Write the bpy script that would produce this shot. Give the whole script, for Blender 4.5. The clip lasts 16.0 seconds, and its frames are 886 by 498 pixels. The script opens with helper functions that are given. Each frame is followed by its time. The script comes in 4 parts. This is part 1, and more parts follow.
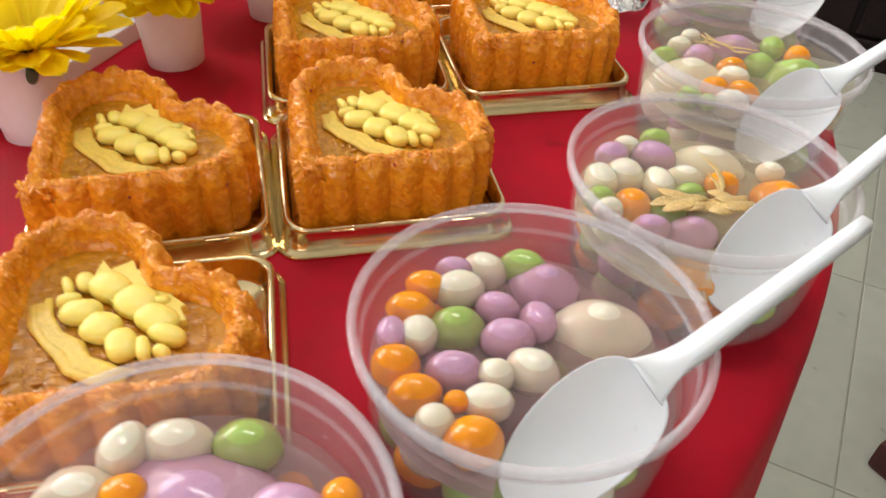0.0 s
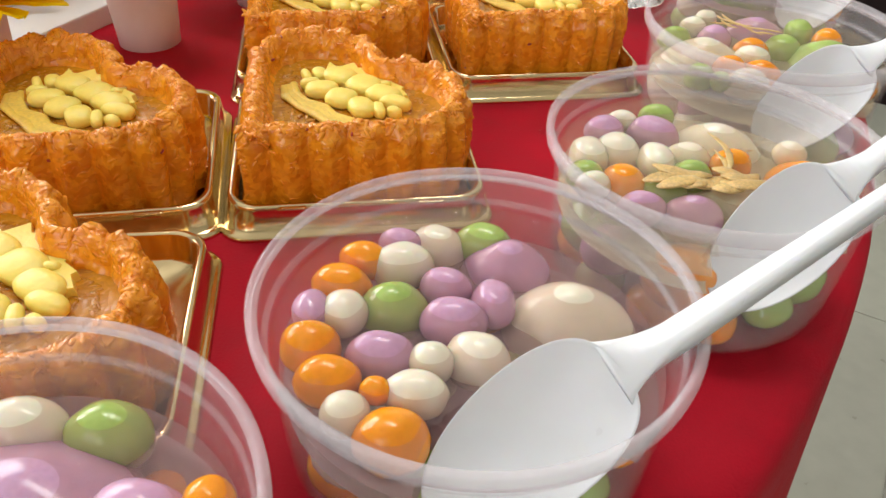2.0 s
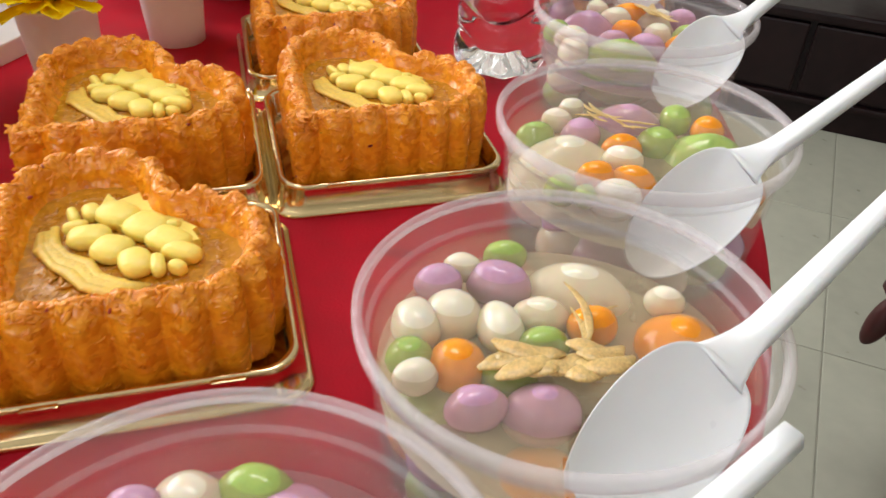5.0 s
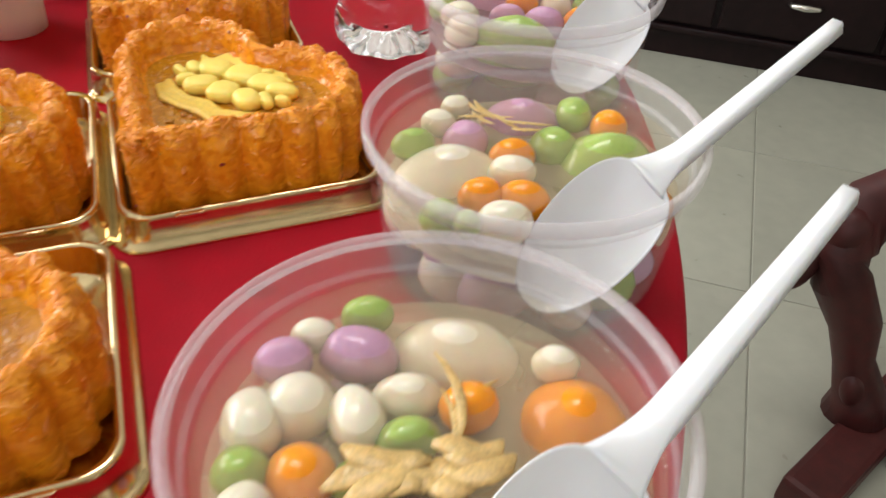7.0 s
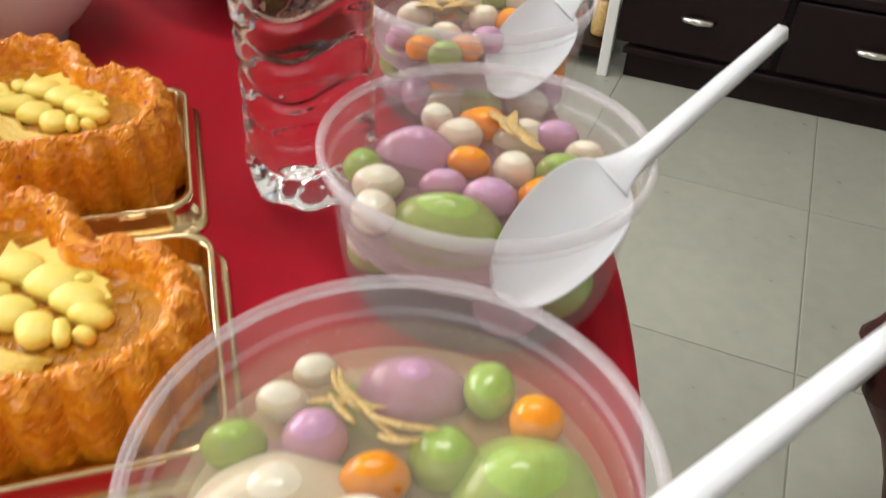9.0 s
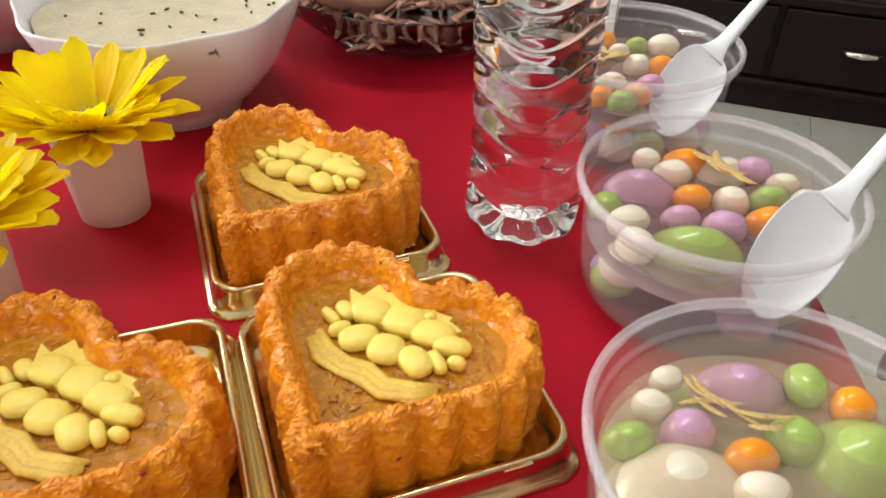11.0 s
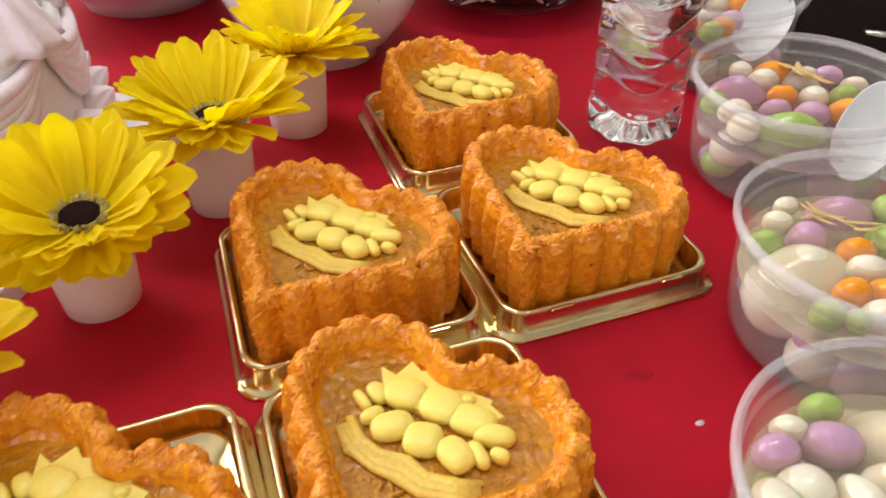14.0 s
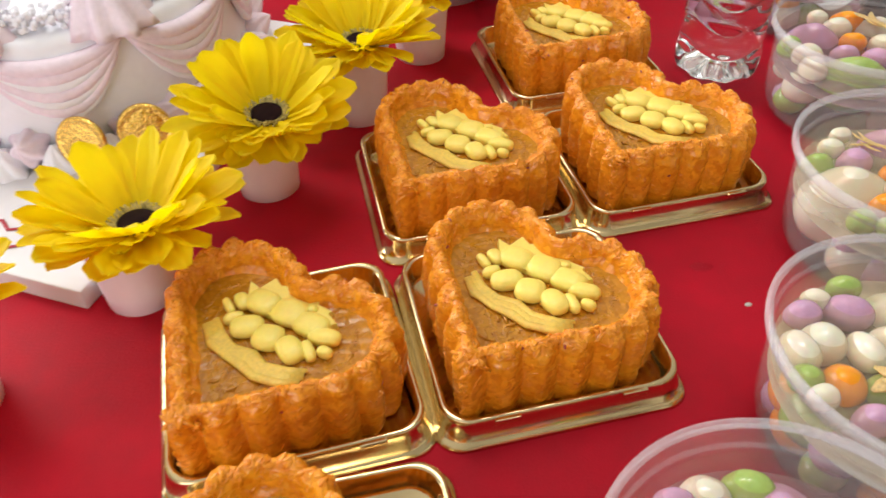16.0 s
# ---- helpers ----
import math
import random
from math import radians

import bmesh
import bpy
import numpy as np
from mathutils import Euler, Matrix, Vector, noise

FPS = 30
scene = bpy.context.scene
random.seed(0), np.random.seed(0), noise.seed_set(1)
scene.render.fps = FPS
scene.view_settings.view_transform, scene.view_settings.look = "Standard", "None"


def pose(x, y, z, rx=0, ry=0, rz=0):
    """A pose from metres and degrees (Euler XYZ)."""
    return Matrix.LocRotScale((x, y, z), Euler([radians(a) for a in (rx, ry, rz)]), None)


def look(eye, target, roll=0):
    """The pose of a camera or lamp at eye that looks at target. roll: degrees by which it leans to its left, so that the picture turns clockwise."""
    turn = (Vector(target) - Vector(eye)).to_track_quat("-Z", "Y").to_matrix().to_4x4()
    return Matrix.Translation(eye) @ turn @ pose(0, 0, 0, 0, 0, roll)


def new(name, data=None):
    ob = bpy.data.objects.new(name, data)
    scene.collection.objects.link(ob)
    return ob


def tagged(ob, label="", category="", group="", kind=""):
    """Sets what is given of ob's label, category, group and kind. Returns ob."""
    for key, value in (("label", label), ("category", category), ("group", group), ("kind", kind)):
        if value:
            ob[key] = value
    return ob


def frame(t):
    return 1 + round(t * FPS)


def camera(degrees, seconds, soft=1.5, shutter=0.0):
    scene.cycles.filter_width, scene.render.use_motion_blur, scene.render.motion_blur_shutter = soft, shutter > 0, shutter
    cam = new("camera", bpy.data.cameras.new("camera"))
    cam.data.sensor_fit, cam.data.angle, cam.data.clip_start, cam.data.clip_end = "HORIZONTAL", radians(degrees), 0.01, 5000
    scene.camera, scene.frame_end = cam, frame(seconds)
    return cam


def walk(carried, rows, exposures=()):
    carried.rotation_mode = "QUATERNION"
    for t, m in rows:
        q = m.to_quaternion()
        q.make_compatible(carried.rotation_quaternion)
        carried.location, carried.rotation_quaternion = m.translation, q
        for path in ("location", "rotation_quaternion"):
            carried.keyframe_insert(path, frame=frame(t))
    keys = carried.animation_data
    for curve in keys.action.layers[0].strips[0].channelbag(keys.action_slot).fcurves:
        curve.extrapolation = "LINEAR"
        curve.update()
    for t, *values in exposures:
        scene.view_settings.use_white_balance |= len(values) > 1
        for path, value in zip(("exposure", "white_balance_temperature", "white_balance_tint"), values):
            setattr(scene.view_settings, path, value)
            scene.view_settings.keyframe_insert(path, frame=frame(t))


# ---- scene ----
cam = camera(59.1, 16.0, shutter=0.5)
PATH = [
    (0, (0.011, 0.032, 0.226), (-0.004, 1.552, -1.074), 3.1),
    (0.5, (0.032, 0.035, 0.207), (-0.025, 1.555, -1.091), 3.0),
    (1, (0.036, 0.032, 0.193), (-0.052, 1.572, -1.081), 2.8),
    (1.5, (0.033, 0.042, 0.189), (-0.069, 1.6, -1.06), 2.7),
    (2, (0.039, 0.054, 0.182), (-0.073, 1.635, -1.038), 2.6),
    (2.5, (0.039, 0.049, 0.18), (-0.07, 1.648, -1.017), 2.6),
    (3, (0.043, 0.047, 0.186), (-0.053, 1.661, -0.991), 2.5),
    (3.5, (0.05, 0.053, 0.188), (-0.02, 1.673, -0.983), 2.6),
    (4, (0.059, 0.07, 0.189), (0.027, 1.693, -0.979), 2.6),
    (4.5, (0.068, 0.107, 0.189), (0.078, 1.727, -0.985), 2.5),
    (4.7, (0.07, 0.12, 0.186), (0.101, 1.743, -0.984), 2.7),
    (6.8, (0.089, 0.173, 0.185), (0.306, 1.712, -1.073), 2.8),
    (7, (0.097, 0.184, 0.185), (0.316, 1.711, -1.088), 2.9),
    (7.5, (0.127, 0.227, 0.189), (0.307, 1.753, -1.091), 2.7),
    (8, (0.144, 0.244, 0.183), (0.289, 1.763, -1.109), 2.9),
    (8.5, (0.151, 0.266, 0.186), (0.249, 1.801, -1.092), 2.8),
    (9, (0.157, 0.302, 0.191), (0.254, 1.853, -1.068), 3.0),
    (9.5, (0.161, 0.323, 0.197), (0.249, 1.916, -1.009), 2.8),
    (10, (0.125, 0.312, 0.216), (0.238, 1.899, -0.996), 2.7),
    (10.2, (0.099, 0.304, 0.227), (0.233, 1.869, -1.012), 2.6),
    (12.3, (0.022, 0.238, 0.217), (0.19, 1.822, -0.992), -0.5),
    (12.5, (0.013, 0.232, 0.218), (0.192, 1.814, -0.993), -0.3),
    (13, (-0.007, 0.213, 0.225), (0.175, 1.792, -0.99), -0.4),
    (13.5, (-0.02, 0.195, 0.229), (0.146, 1.774, -0.987), -0.4),
    (14, (-0.031, 0.181, 0.231), (0.105, 1.753, -0.998), -0.6),
    (14.5, (-0.038, 0.161, 0.235), (0.052, 1.719, -1.016), -1.1),
    (15, (-0.044, 0.142, 0.242), (0.011, 1.683, -1.031), -1.2),
    (15.5, (-0.046, 0.127, 0.246), (-0.037, 1.642, -1.059), -1.5),
    (16, (-0.052, 0.108, 0.264), (-0.102, 1.595, -1.073), -1.7),
]
walk(cam, [(t, look(eye, target, roll)) for t, eye, target, roll in PATH])

# ---- world and large lights ----
TURN = -24.5                      # degrees by which the room is turned against the table's axes
ROOM = pose(0, 0, -0.75, 0, 0, TURN)
world = bpy.data.worlds.new("sky")
scene.world = world
world.use_nodes = True
wn = world.node_tree.nodes
sky = wn.new("ShaderNodeTexSky")
sky.sky_type, sky.sun_disc, sky.sun_elevation, sky.sun_rotation = "NISHITA", False, radians(48), radians(120)
world.node_tree.links.new(sky.outputs[0], wn["Background"].inputs[0])
wn["Background"].inputs[1].default_value = 0.1


def window_light(name, m, w, h, watts, colour):
    d = bpy.data.lights.new(name, "AREA")
    d.shape, d.size, d.size_y, d.energy, d.color = "RECTANGLE", w, h, watts, colour
    ob = new(name, d)
    ob.matrix_world = m
    return ob


# daylight through the open front door and the wide side window, both unseen; an added ceiling fill
window_light("door_daylight", ROOM @ look((-0.2, -2.36, 1.55), (0.0, 1.0, 0.7)), 1.9, 1.9, 31, (1.0, 0.98, 0.985))
window_light("window_daylight", ROOM @ look((-2.76, 0.7, 1.75), (0.0, 0.4, 0.6)), 2.4, 1.5, 92, (1.0, 0.98, 0.985))
window_light("ceiling_fill_light", ROOM @ look((-0.55, 0.9, 2.86), (-0.55, 0.9, 0)), 1.3, 0.4, 20, (1.0, 0.975, 0.95))


# ---- materials ----
def material(name, colour, rough=0.5, metal=0.0, vary=0.12, scale=40.0, bump=0.0, bump_scale=200.0, island=0.0, obj=0.0, sub=0.0, spec=0.5, coat=0.0, dark=None):
    m = bpy.data.materials.new(name)
    m.use_nodes = True
    n, l = m.node_tree.nodes, m.node_tree.links
    p = n["Principled BSDF"]
    p.inputs["Roughness"].default_value, p.inputs["Metallic"].default_value = rough, metal
    p.inputs["Specular IOR Level"].default_value = spec
    if sub:
        p.inputs["Subsurface Weight"].default_value = sub
        p.inputs["Subsurface Radius"].default_value = (1.0, 0.5, 0.25)
        p.inputs["Subsurface Scale"].default_value = 0.004
    if coat:
        p.inputs["Coat Weight"].default_value, p.inputs["Coat Roughness"].default_value = coat, 0.12
    co = n.new("ShaderNodeTexCoord")
    a = n.new("ShaderNodeTexNoise")
    a.inputs["Scale"].default_value, a.inputs["Detail"].default_value = scale, 5
    b = n.new("ShaderNodeTexNoise")
    b.inputs["Scale"].default_value, b.inputs["Detail"].default_value = scale * 7, 3
    l.new(co.outputs["Object"], a.inputs["Vector"]), l.new(co.outputs["Object"], b.inputs["Vector"])
    add = n.new("ShaderNodeMath")
    l.new(a.outputs[0], add.inputs[0]), l.new(b.outputs[0], add.inputs[1])
    last = add.outputs[0]
    for weight, node, out in ((island, "ShaderNodeNewGeometry", "Random Per Island"), (obj, "ShaderNodeObjectInfo", "Random")):
        if weight:
            g, mul, plus = n.new(node), n.new("ShaderNodeMath"), n.new("ShaderNodeMath")
            mul.operation, plus.operation = "MULTIPLY_ADD", "ADD"
            mul.inputs[1].default_value, mul.inputs[2].default_value = 2 * weight, -weight
            l.new(g.outputs[out], mul.inputs[0]), l.new(mul.outputs[0], plus.inputs[0]), l.new(last, plus.inputs[1])
            last = plus.outputs[0]
    ramp = n.new("ShaderNodeMapRange")
    ramp.inputs["From Min"].default_value, ramp.inputs["From Max"].default_value = 0.6, 1.4
    l.new(last, ramp.inputs["Value"])
    mix = n.new("ShaderNodeMix")
    mix.data_type = "RGBA"
    low = dark or tuple(c * (1 - vary) for c in colour)
    high = colour if dark else tuple(min(1, c * (1 + vary)) for c in colour)
    mix.inputs["A"].default_value, mix.inputs["B"].default_value = (*low, 1), (*high, 1)
    l.new(ramp.outputs[0], mix.inputs["Factor"]), l.new(mix.outputs["Result"], p.inputs["Base Color"])
    rr = n.new("ShaderNodeMapRange")
    rr.inputs["To Min"].default_value, rr.inputs["To Max"].default_value = max(0.0, rough * 0.8), min(1, rough * 1.2)
    l.new(b.outputs[0], rr.inputs["Value"]), l.new(rr.outputs[0], p.inputs["Roughness"])
    if bump:
        t, u = n.new("ShaderNodeTexNoise"), n.new("ShaderNodeBump")
        t.inputs["Scale"].default_value, t.inputs["Detail"].default_value = bump_scale, 4
        u.inputs["Strength"].default_value, u.inputs["Distance"].default_value = min(1, bump), 0.001
        l.new(co.outputs["Object"], t.inputs["Vector"]), l.new(t.outputs[0], u.inputs["Height"]), l.new(u.outputs[0], p.inputs["Normal"])
    return m


def sheer(name, colour, opacity, rough=0.1, bump=0.0, clear=(1, 1, 1), spec=0.5, vary=0.25, scale=60):
    """A frosted or cloudy see-through stuff: part of the light passes, part is scattered or mirrored at the surface."""
    m = material(name, colour, rough, bump=bump, vary=0.05, spec=spec)
    n, l = m.node_tree.nodes, m.node_tree.links
    out = n["Material Output"]
    t, mix, nz, rg = n.new("ShaderNodeBsdfTransparent"), n.new("ShaderNodeMixShader"), n.new("ShaderNodeTexNoise"), n.new("ShaderNodeMapRange")
    t.inputs[0].default_value = (*clear, 1)
    nz.inputs["Scale"].default_value = scale
    l.new(n["Texture Coordinate"].outputs["Object"], nz.inputs["Vector"]), l.new(nz.outputs[0], rg.inputs["Value"])
    rg.inputs["To Min"].default_value, rg.inputs["To Max"].default_value = opacity * (1 - vary), min(1, opacity * (1 + vary))
    l.new(rg.outputs[0], mix.inputs[0])
    l.new(t.outputs[0], mix.inputs[1]), l.new(n["Principled BSDF"].outputs[0], mix.inputs[2]), l.new(mix.outputs[0], out.inputs[0])
    return m


def glassy(name, colour, ior, rough=0.0, clear=1.0):
    m = bpy.data.materials.new(name)
    m.use_nodes = True
    p = m.node_tree.nodes["Principled BSDF"]
    p.inputs["Base Color"].default_value = (*colour, 1)
    p.inputs["Transmission Weight"].default_value, p.inputs["IOR"].default_value, p.inputs["Roughness"].default_value = clear, ior, rough
    return m


def rice_paste(name, low, high, scale, depth, rough, coat=0.18, sub=0.5):
    """Packed sticky rice: long grains lying in all directions, some clearer than others, glazed with oil."""
    m = material(name, high, rough, vary=0.18, scale=75, sub=sub, spec=0.45, coat=coat, island=0.14)
    n, l = m.node_tree.nodes, m.node_tree.links
    p, co = n["Principled BSDF"], n["Texture Coordinate"]
    warp, mul, add = (n.new("ShaderNode" + k) for k in ("TexNoise", "VectorMath", "VectorMath"))
    warp.inputs["Scale"].default_value, warp.inputs["Detail"].default_value = 130, 2
    mul.operation, mul.inputs[1].default_value = "MULTIPLY", (0.0011, 0.0011, 0.0011)
    add.operation = "ADD"
    l.new(co.outputs["Object"], warp.inputs["Vector"]), l.new(warp.outputs["Color"], mul.inputs[0])
    l.new(co.outputs["Object"], add.inputs[0]), l.new(mul.outputs[0], add.inputs[1])
    far, tone = [], []
    for stretch in ((0.50, 1.0, 0.9), (1.0, 0.52, 0.75)):
        sc, cell = n.new("ShaderNodeVectorMath"), n.new("ShaderNodeTexVoronoi")
        sc.operation, sc.inputs[1].default_value = "MULTIPLY", stretch
        cell.feature, cell.inputs["Scale"].default_value = "F1", scale
        l.new(add.outputs[0], sc.inputs[0]), l.new(sc.outputs[0], cell.inputs["Vector"])
        far.append(cell.outputs["Distance"]), tone.append(cell.outputs["Color"])
    patch, step = n.new("ShaderNodeTexNoise"), n.new("ShaderNodeMapRange")
    patch.inputs["Scale"].default_value = 95
    step.inputs["From Min"].default_value, step.inputs["From Max"].default_value = 0.46, 0.54
    l.new(co.outputs["Object"], patch.inputs["Vector"]), l.new(patch.outputs[0], step.inputs["Value"])
    pick, hue = n.new("ShaderNodeMix"), n.new("ShaderNodeMix")
    hue.data_type = "RGBA"
    l.new(step.outputs[0], pick.inputs[0]), l.new(far[0], pick.inputs[2]), l.new(far[1], pick.inputs[3])
    l.new(step.outputs[0], hue.inputs["Factor"]), l.new(tone[0], hue.inputs["A"]), l.new(tone[1], hue.inputs["B"])
    rg, grain, b, mix = (n.new("ShaderNode" + k) for k in ("MapRange", "MapRange", "Bump", "Mix"))
    rg.inputs["From Min"].default_value, rg.inputs["From Max"].default_value = 0.85, 0.15
    l.new(pick.outputs[0], rg.inputs["Value"])
    bw = n.new("ShaderNodeRGBToBW")
    l.new(hue.outputs["Result"], bw.inputs[0]), l.new(bw.outputs[0], grain.inputs["Value"])
    grain.inputs["From Min"].default_value, grain.inputs["From Max"].default_value = 0.2, 0.75
    mix.data_type = "RGBA"
    mix.inputs["A"].default_value = (*low, 1)
    old = p.inputs["Base Color"].links[0].from_socket
    l.new(grain.outputs[0], mix.inputs["Factor"]), l.new(old, mix.inputs["B"]), l.new(mix.outputs["Result"], p.inputs["Base Color"])
    b.inputs["Strength"].default_value, b.inputs["Distance"].default_value = 0.7, depth
    l.new(rg.outputs[0], b.inputs["Height"]), l.new(b.outputs[0], p.inputs["Normal"])
    return m


def thin_petal(name, colour, deep):
    """Petal tissue: matt above, and daylight shines through it."""
    m = material(name, colour, 0.6, vary=0.1, scale=60, bump=0.2, bump_scale=160, obj=0.35, dark=deep, spec=0.3)
    n, l = m.node_tree.nodes, m.node_tree.links
    t, x = n.new("ShaderNodeBsdfTranslucent"), n.new("ShaderNodeMixShader")
    t.inputs[0].default_value = (*colour, 1)
    x.inputs[0].default_value = 0.55
    l.new(n["Principled BSDF"].outputs[0], x.inputs[1]), l.new(t.outputs[0], x.inputs[2]), l.new(x.outputs[0], n["Material Output"].inputs[0])
    return m


M = dict(
    cloth=material("red_cloth", (0.40, 0.004, 0.017), 0.6, vary=0.16, scale=9, bump=0.25, bump_scale=900, spec=0.13),
    rice=rice_paste("orange_sticky_rice", (0.74, 0.222, 0.006), (0.90, 0.335, 0.015), 560, 0.0002, 0.22, 0.15, 0.0),
    # rice in the hollow: colour darkened for oil and for the recess's shade
    soaked=rice_paste("soaked_shaded_rice", (0.41, 0.158, 0.005), (0.54, 0.235, 0.010), 560, 0.0002, 0.26, 0.1, 0.0),
    bean=material("mung_bean_paste", (0.89, 0.69, 0.14), 0.42, vary=0.06, scale=90, bump=0.2, bump_scale=600, sub=0.25),
    stem=material("mung_bean_stem", (0.80, 0.52, 0.085), 0.42, vary=0.2, scale=120, bump=0.35, bump_scale=500, sub=0.25),
    fleck=material("gac_fleck", (0.30, 0.022, 0.008), 0.3, vary=0.3),
    gold=material("gold_plastic", (0.72, 0.57, 0.31), 0.16, 1.0, vary=0.06, scale=30, bump=0.04, bump_scale=60),
    tub=sheer("frosted_plastic", (0.84, 0.79, 0.80), 0.085, 0.25, bump=0.05),
    rim=sheer("frosted_rim", (0.88, 0.83, 0.86), 0.23, 0.14, bump=0.05),
    broth=sheer("sweet_broth", (0.46, 0.35, 0.35), 0.12, 0.03, clear=(0.96, 0.90, 0.87), vary=0.1),
    haze=sheer("cloudy_sweet_broth", (0.64, 0.57, 0.44), 0.15, 0.04, clear=(0.96, 0.92, 0.86), vary=0.12),
    murk=sheer("cloudy_broth", (0.62, 0.55, 0.38), 0.38, 0.6, clear=(0.97, 0.94, 0.90), vary=0.25, scale=25, spec=0.05),
    mauve=sheer("mauve_broth", (0.42, 0.29, 0.30), 0.38, 0.6, clear=(0.95, 0.90, 0.90), vary=0.25, scale=25, spec=0.05),
    # for the lower sheets that imitate depth haze in the broth
    deep_haze=sheer("settled_starch", (0.62, 0.54, 0.38), 0.75, 0.6, clear=(0.95, 0.90, 0.86), vary=0.2, scale=25, spec=0.05),
    plum=sheer("deep_mauve_haze", (0.40, 0.27, 0.28), 0.72, 0.6, clear=(0.94, 0.88, 0.87), vary=0.2, scale=25, spec=0.05),
    spoon=material("white_plastic", (0.76, 0.78, 0.80), 0.3, vary=0.02, scale=20, bump=0.05, bump_scale=80, sub=0.1),
    ginger=material("ginger_strip", (0.60, 0.40, 0.15), 0.35, vary=0.4, scale=150, bump=0.4, sub=0.2),
    paper=material("pale_pink_paper", (0.89, 0.79, 0.82), 0.6, vary=0.03, scale=25, bump=0.08, bump_scale=300),
    petal=thin_petal("yellow_petal", (1.0, 0.85, 0.002), (1.0, 0.72, 0.001)),
    heart=material("dark_flower_centre", (0.016, 0.006, 0.006), 0.8, vary=0.5, scale=300, bump=0.5, spec=0.08),
    stamen=material("pollen_stamen", (0.50, 0.40, 0.13), 0.6, vary=0.5, scale=300, island=0.3, spec=0.2),
    green=material("green_stem", (0.05, 0.10, 0.02), 0.5, vary=0.3),
    china=material("white_porcelain", (0.80, 0.77, 0.77), 0.12, vary=0.02, scale=10, coat=0.4),
    inkline=material("grey_pattern", (0.16, 0.16, 0.17), 0.3, vary=0.3),
    soup=material("mung_soup", (0.56, 0.50, 0.34), 0.25, vary=0.14, scale=70, bump=0.4, bump_scale=150),
    herb=material("dark_herb", (0.03, 0.035, 0.015), 0.5, vary=0.4),
    glass=glassy("clear_glass", (0.72, 0.70, 0.72), 1.45, 0.02),
    water=glassy("clear_plastic", (0.99, 0.99, 1.0), 1.36, 0.0, 1.0),
    meat=material("shredded_meat", (0.36, 0.19, 0.13), 0.4, vary=0.4, scale=60, bump=0.4, island=0.5, sub=0.2),
    skin=material("boiled_meat_skin", (0.66, 0.43, 0.33), 0.35, vary=0.25, scale=45, bump=0.3, bump_scale=140, sub=0.3, obj=0.3),
    cream=material("white_cream", (0.93, 0.92, 0.96), 0.4, vary=0.03, scale=30, bump=0.15, bump_scale=120),
    pink=material("pink_cream", (0.92, 0.78, 0.86), 0.4, vary=0.08, scale=50, bump=0.2, bump_scale=160),
    pastry=material("golden_pastry", (0.78, 0.52, 0.18), 0.45, vary=0.25, scale=60, bump=0.5, bump_scale=130),
    coin=material("gold_foil", (0.86, 0.58, 0.14), 0.2, 1.0, vary=0.1, bump=1.0, bump_scale=500),
    foam=material("white_board", (0.78, 0.76, 0.76), 0.55, vary=0.04, scale=14, bump=0.1),
    redink=material("red_script", (0.45, 0.02, 0.04), 0.5, vary=0.2),
    tile=material("floor_tile", (0.37, 0.375, 0.305), 0.3, vary=0.10, scale=3.5, bump=0.03, obj=0.15),
    grout=material("floor_grout", (0.32, 0.32, 0.265), 0.8, vary=0.2),
    wall=material("painted_wall", (0.74, 0.72, 0.66), 0.7, vary=0.05, scale=3, bump=0.1),
    ceil=material("painted_ceiling", (0.80, 0.80, 0.78), 0.8, vary=0.03, scale=2),
    wood=material("dark_rosewood", (0.011, 0.005, 0.005), 0.35, vary=0.4, scale=6, bump=0.1, bump_scale=40, spec=0.18),
    redwood=material("carved_red_wood", (0.050, 0.009, 0.008), 0.5, vary=0.45, scale=9, bump=0.15, spec=0.35),
    steel=material("handle_metal", (0.70, 0.68, 0.62), 0.25, 1.0, vary=0.1),
    black=material("black_glass", (0.012, 0.013, 0.015), 0.1, vary=0.2),
    frame=material("window_frame_paint", (0.70, 0.70, 0.68), 0.4, vary=0.04),
    wet=sheer("damp_cloth", (0.16, 0.002, 0.008), 0.17, 0.35, vary=0.5, scale=90, spec=0.3),
    dirt=material("crumb", (0.55, 0.52, 0.46), 0.6, vary=0.3),
)
BALL = {
    "w": material("white_rice_dough", (0.77, 0.72, 0.58), 0.17, vary=0.05, scale=50, bump=0.16, obj=0.1, sub=0.5, spec=0.5),
    "g": material("green_rice_dough", (0.36, 0.49, 0.13), 0.17, vary=0.12, scale=70, bump=0.16, obj=0.15, sub=0.5, spec=0.5),
    "o": material("orange_rice_dough", (0.88, 0.325, 0.010), 0.17, vary=0.10, scale=70, bump=0.16, obj=0.15, sub=0.5, spec=0.5),
    "p": material("purple_rice_dough", (0.56, 0.33, 0.48), 0.17, vary=0.10, scale=70, bump=0.16, obj=0.15, sub=0.5, spec=0.5),
}
COLOUR = {"w": "white", "g": "green", "o": "orange", "p": "purple"}


# ---- helpers of this scene ----
def mesh_of(bm, mat, smooth=True):
    me = bpy.data.meshes.new("mesh")
    bm.to_mesh(me)
    bm.free()
    if mat:
        me.materials.append(mat)
    if smooth:
        me.polygons.foreach_set("use_smooth", [True] * len(me.polygons))
    return me


def raw(verts, faces, mat, smooth=True):
    me = bpy.data.meshes.new("mesh")
    me.from_pydata([tuple(v) for v in verts], [], [tuple(int(i) for i in f) for f in faces])
    me.materials.append(mat)
    if smooth:
        me.polygons.foreach_set("use_smooth", [True] * len(me.polygons))
    me.update()
    return me


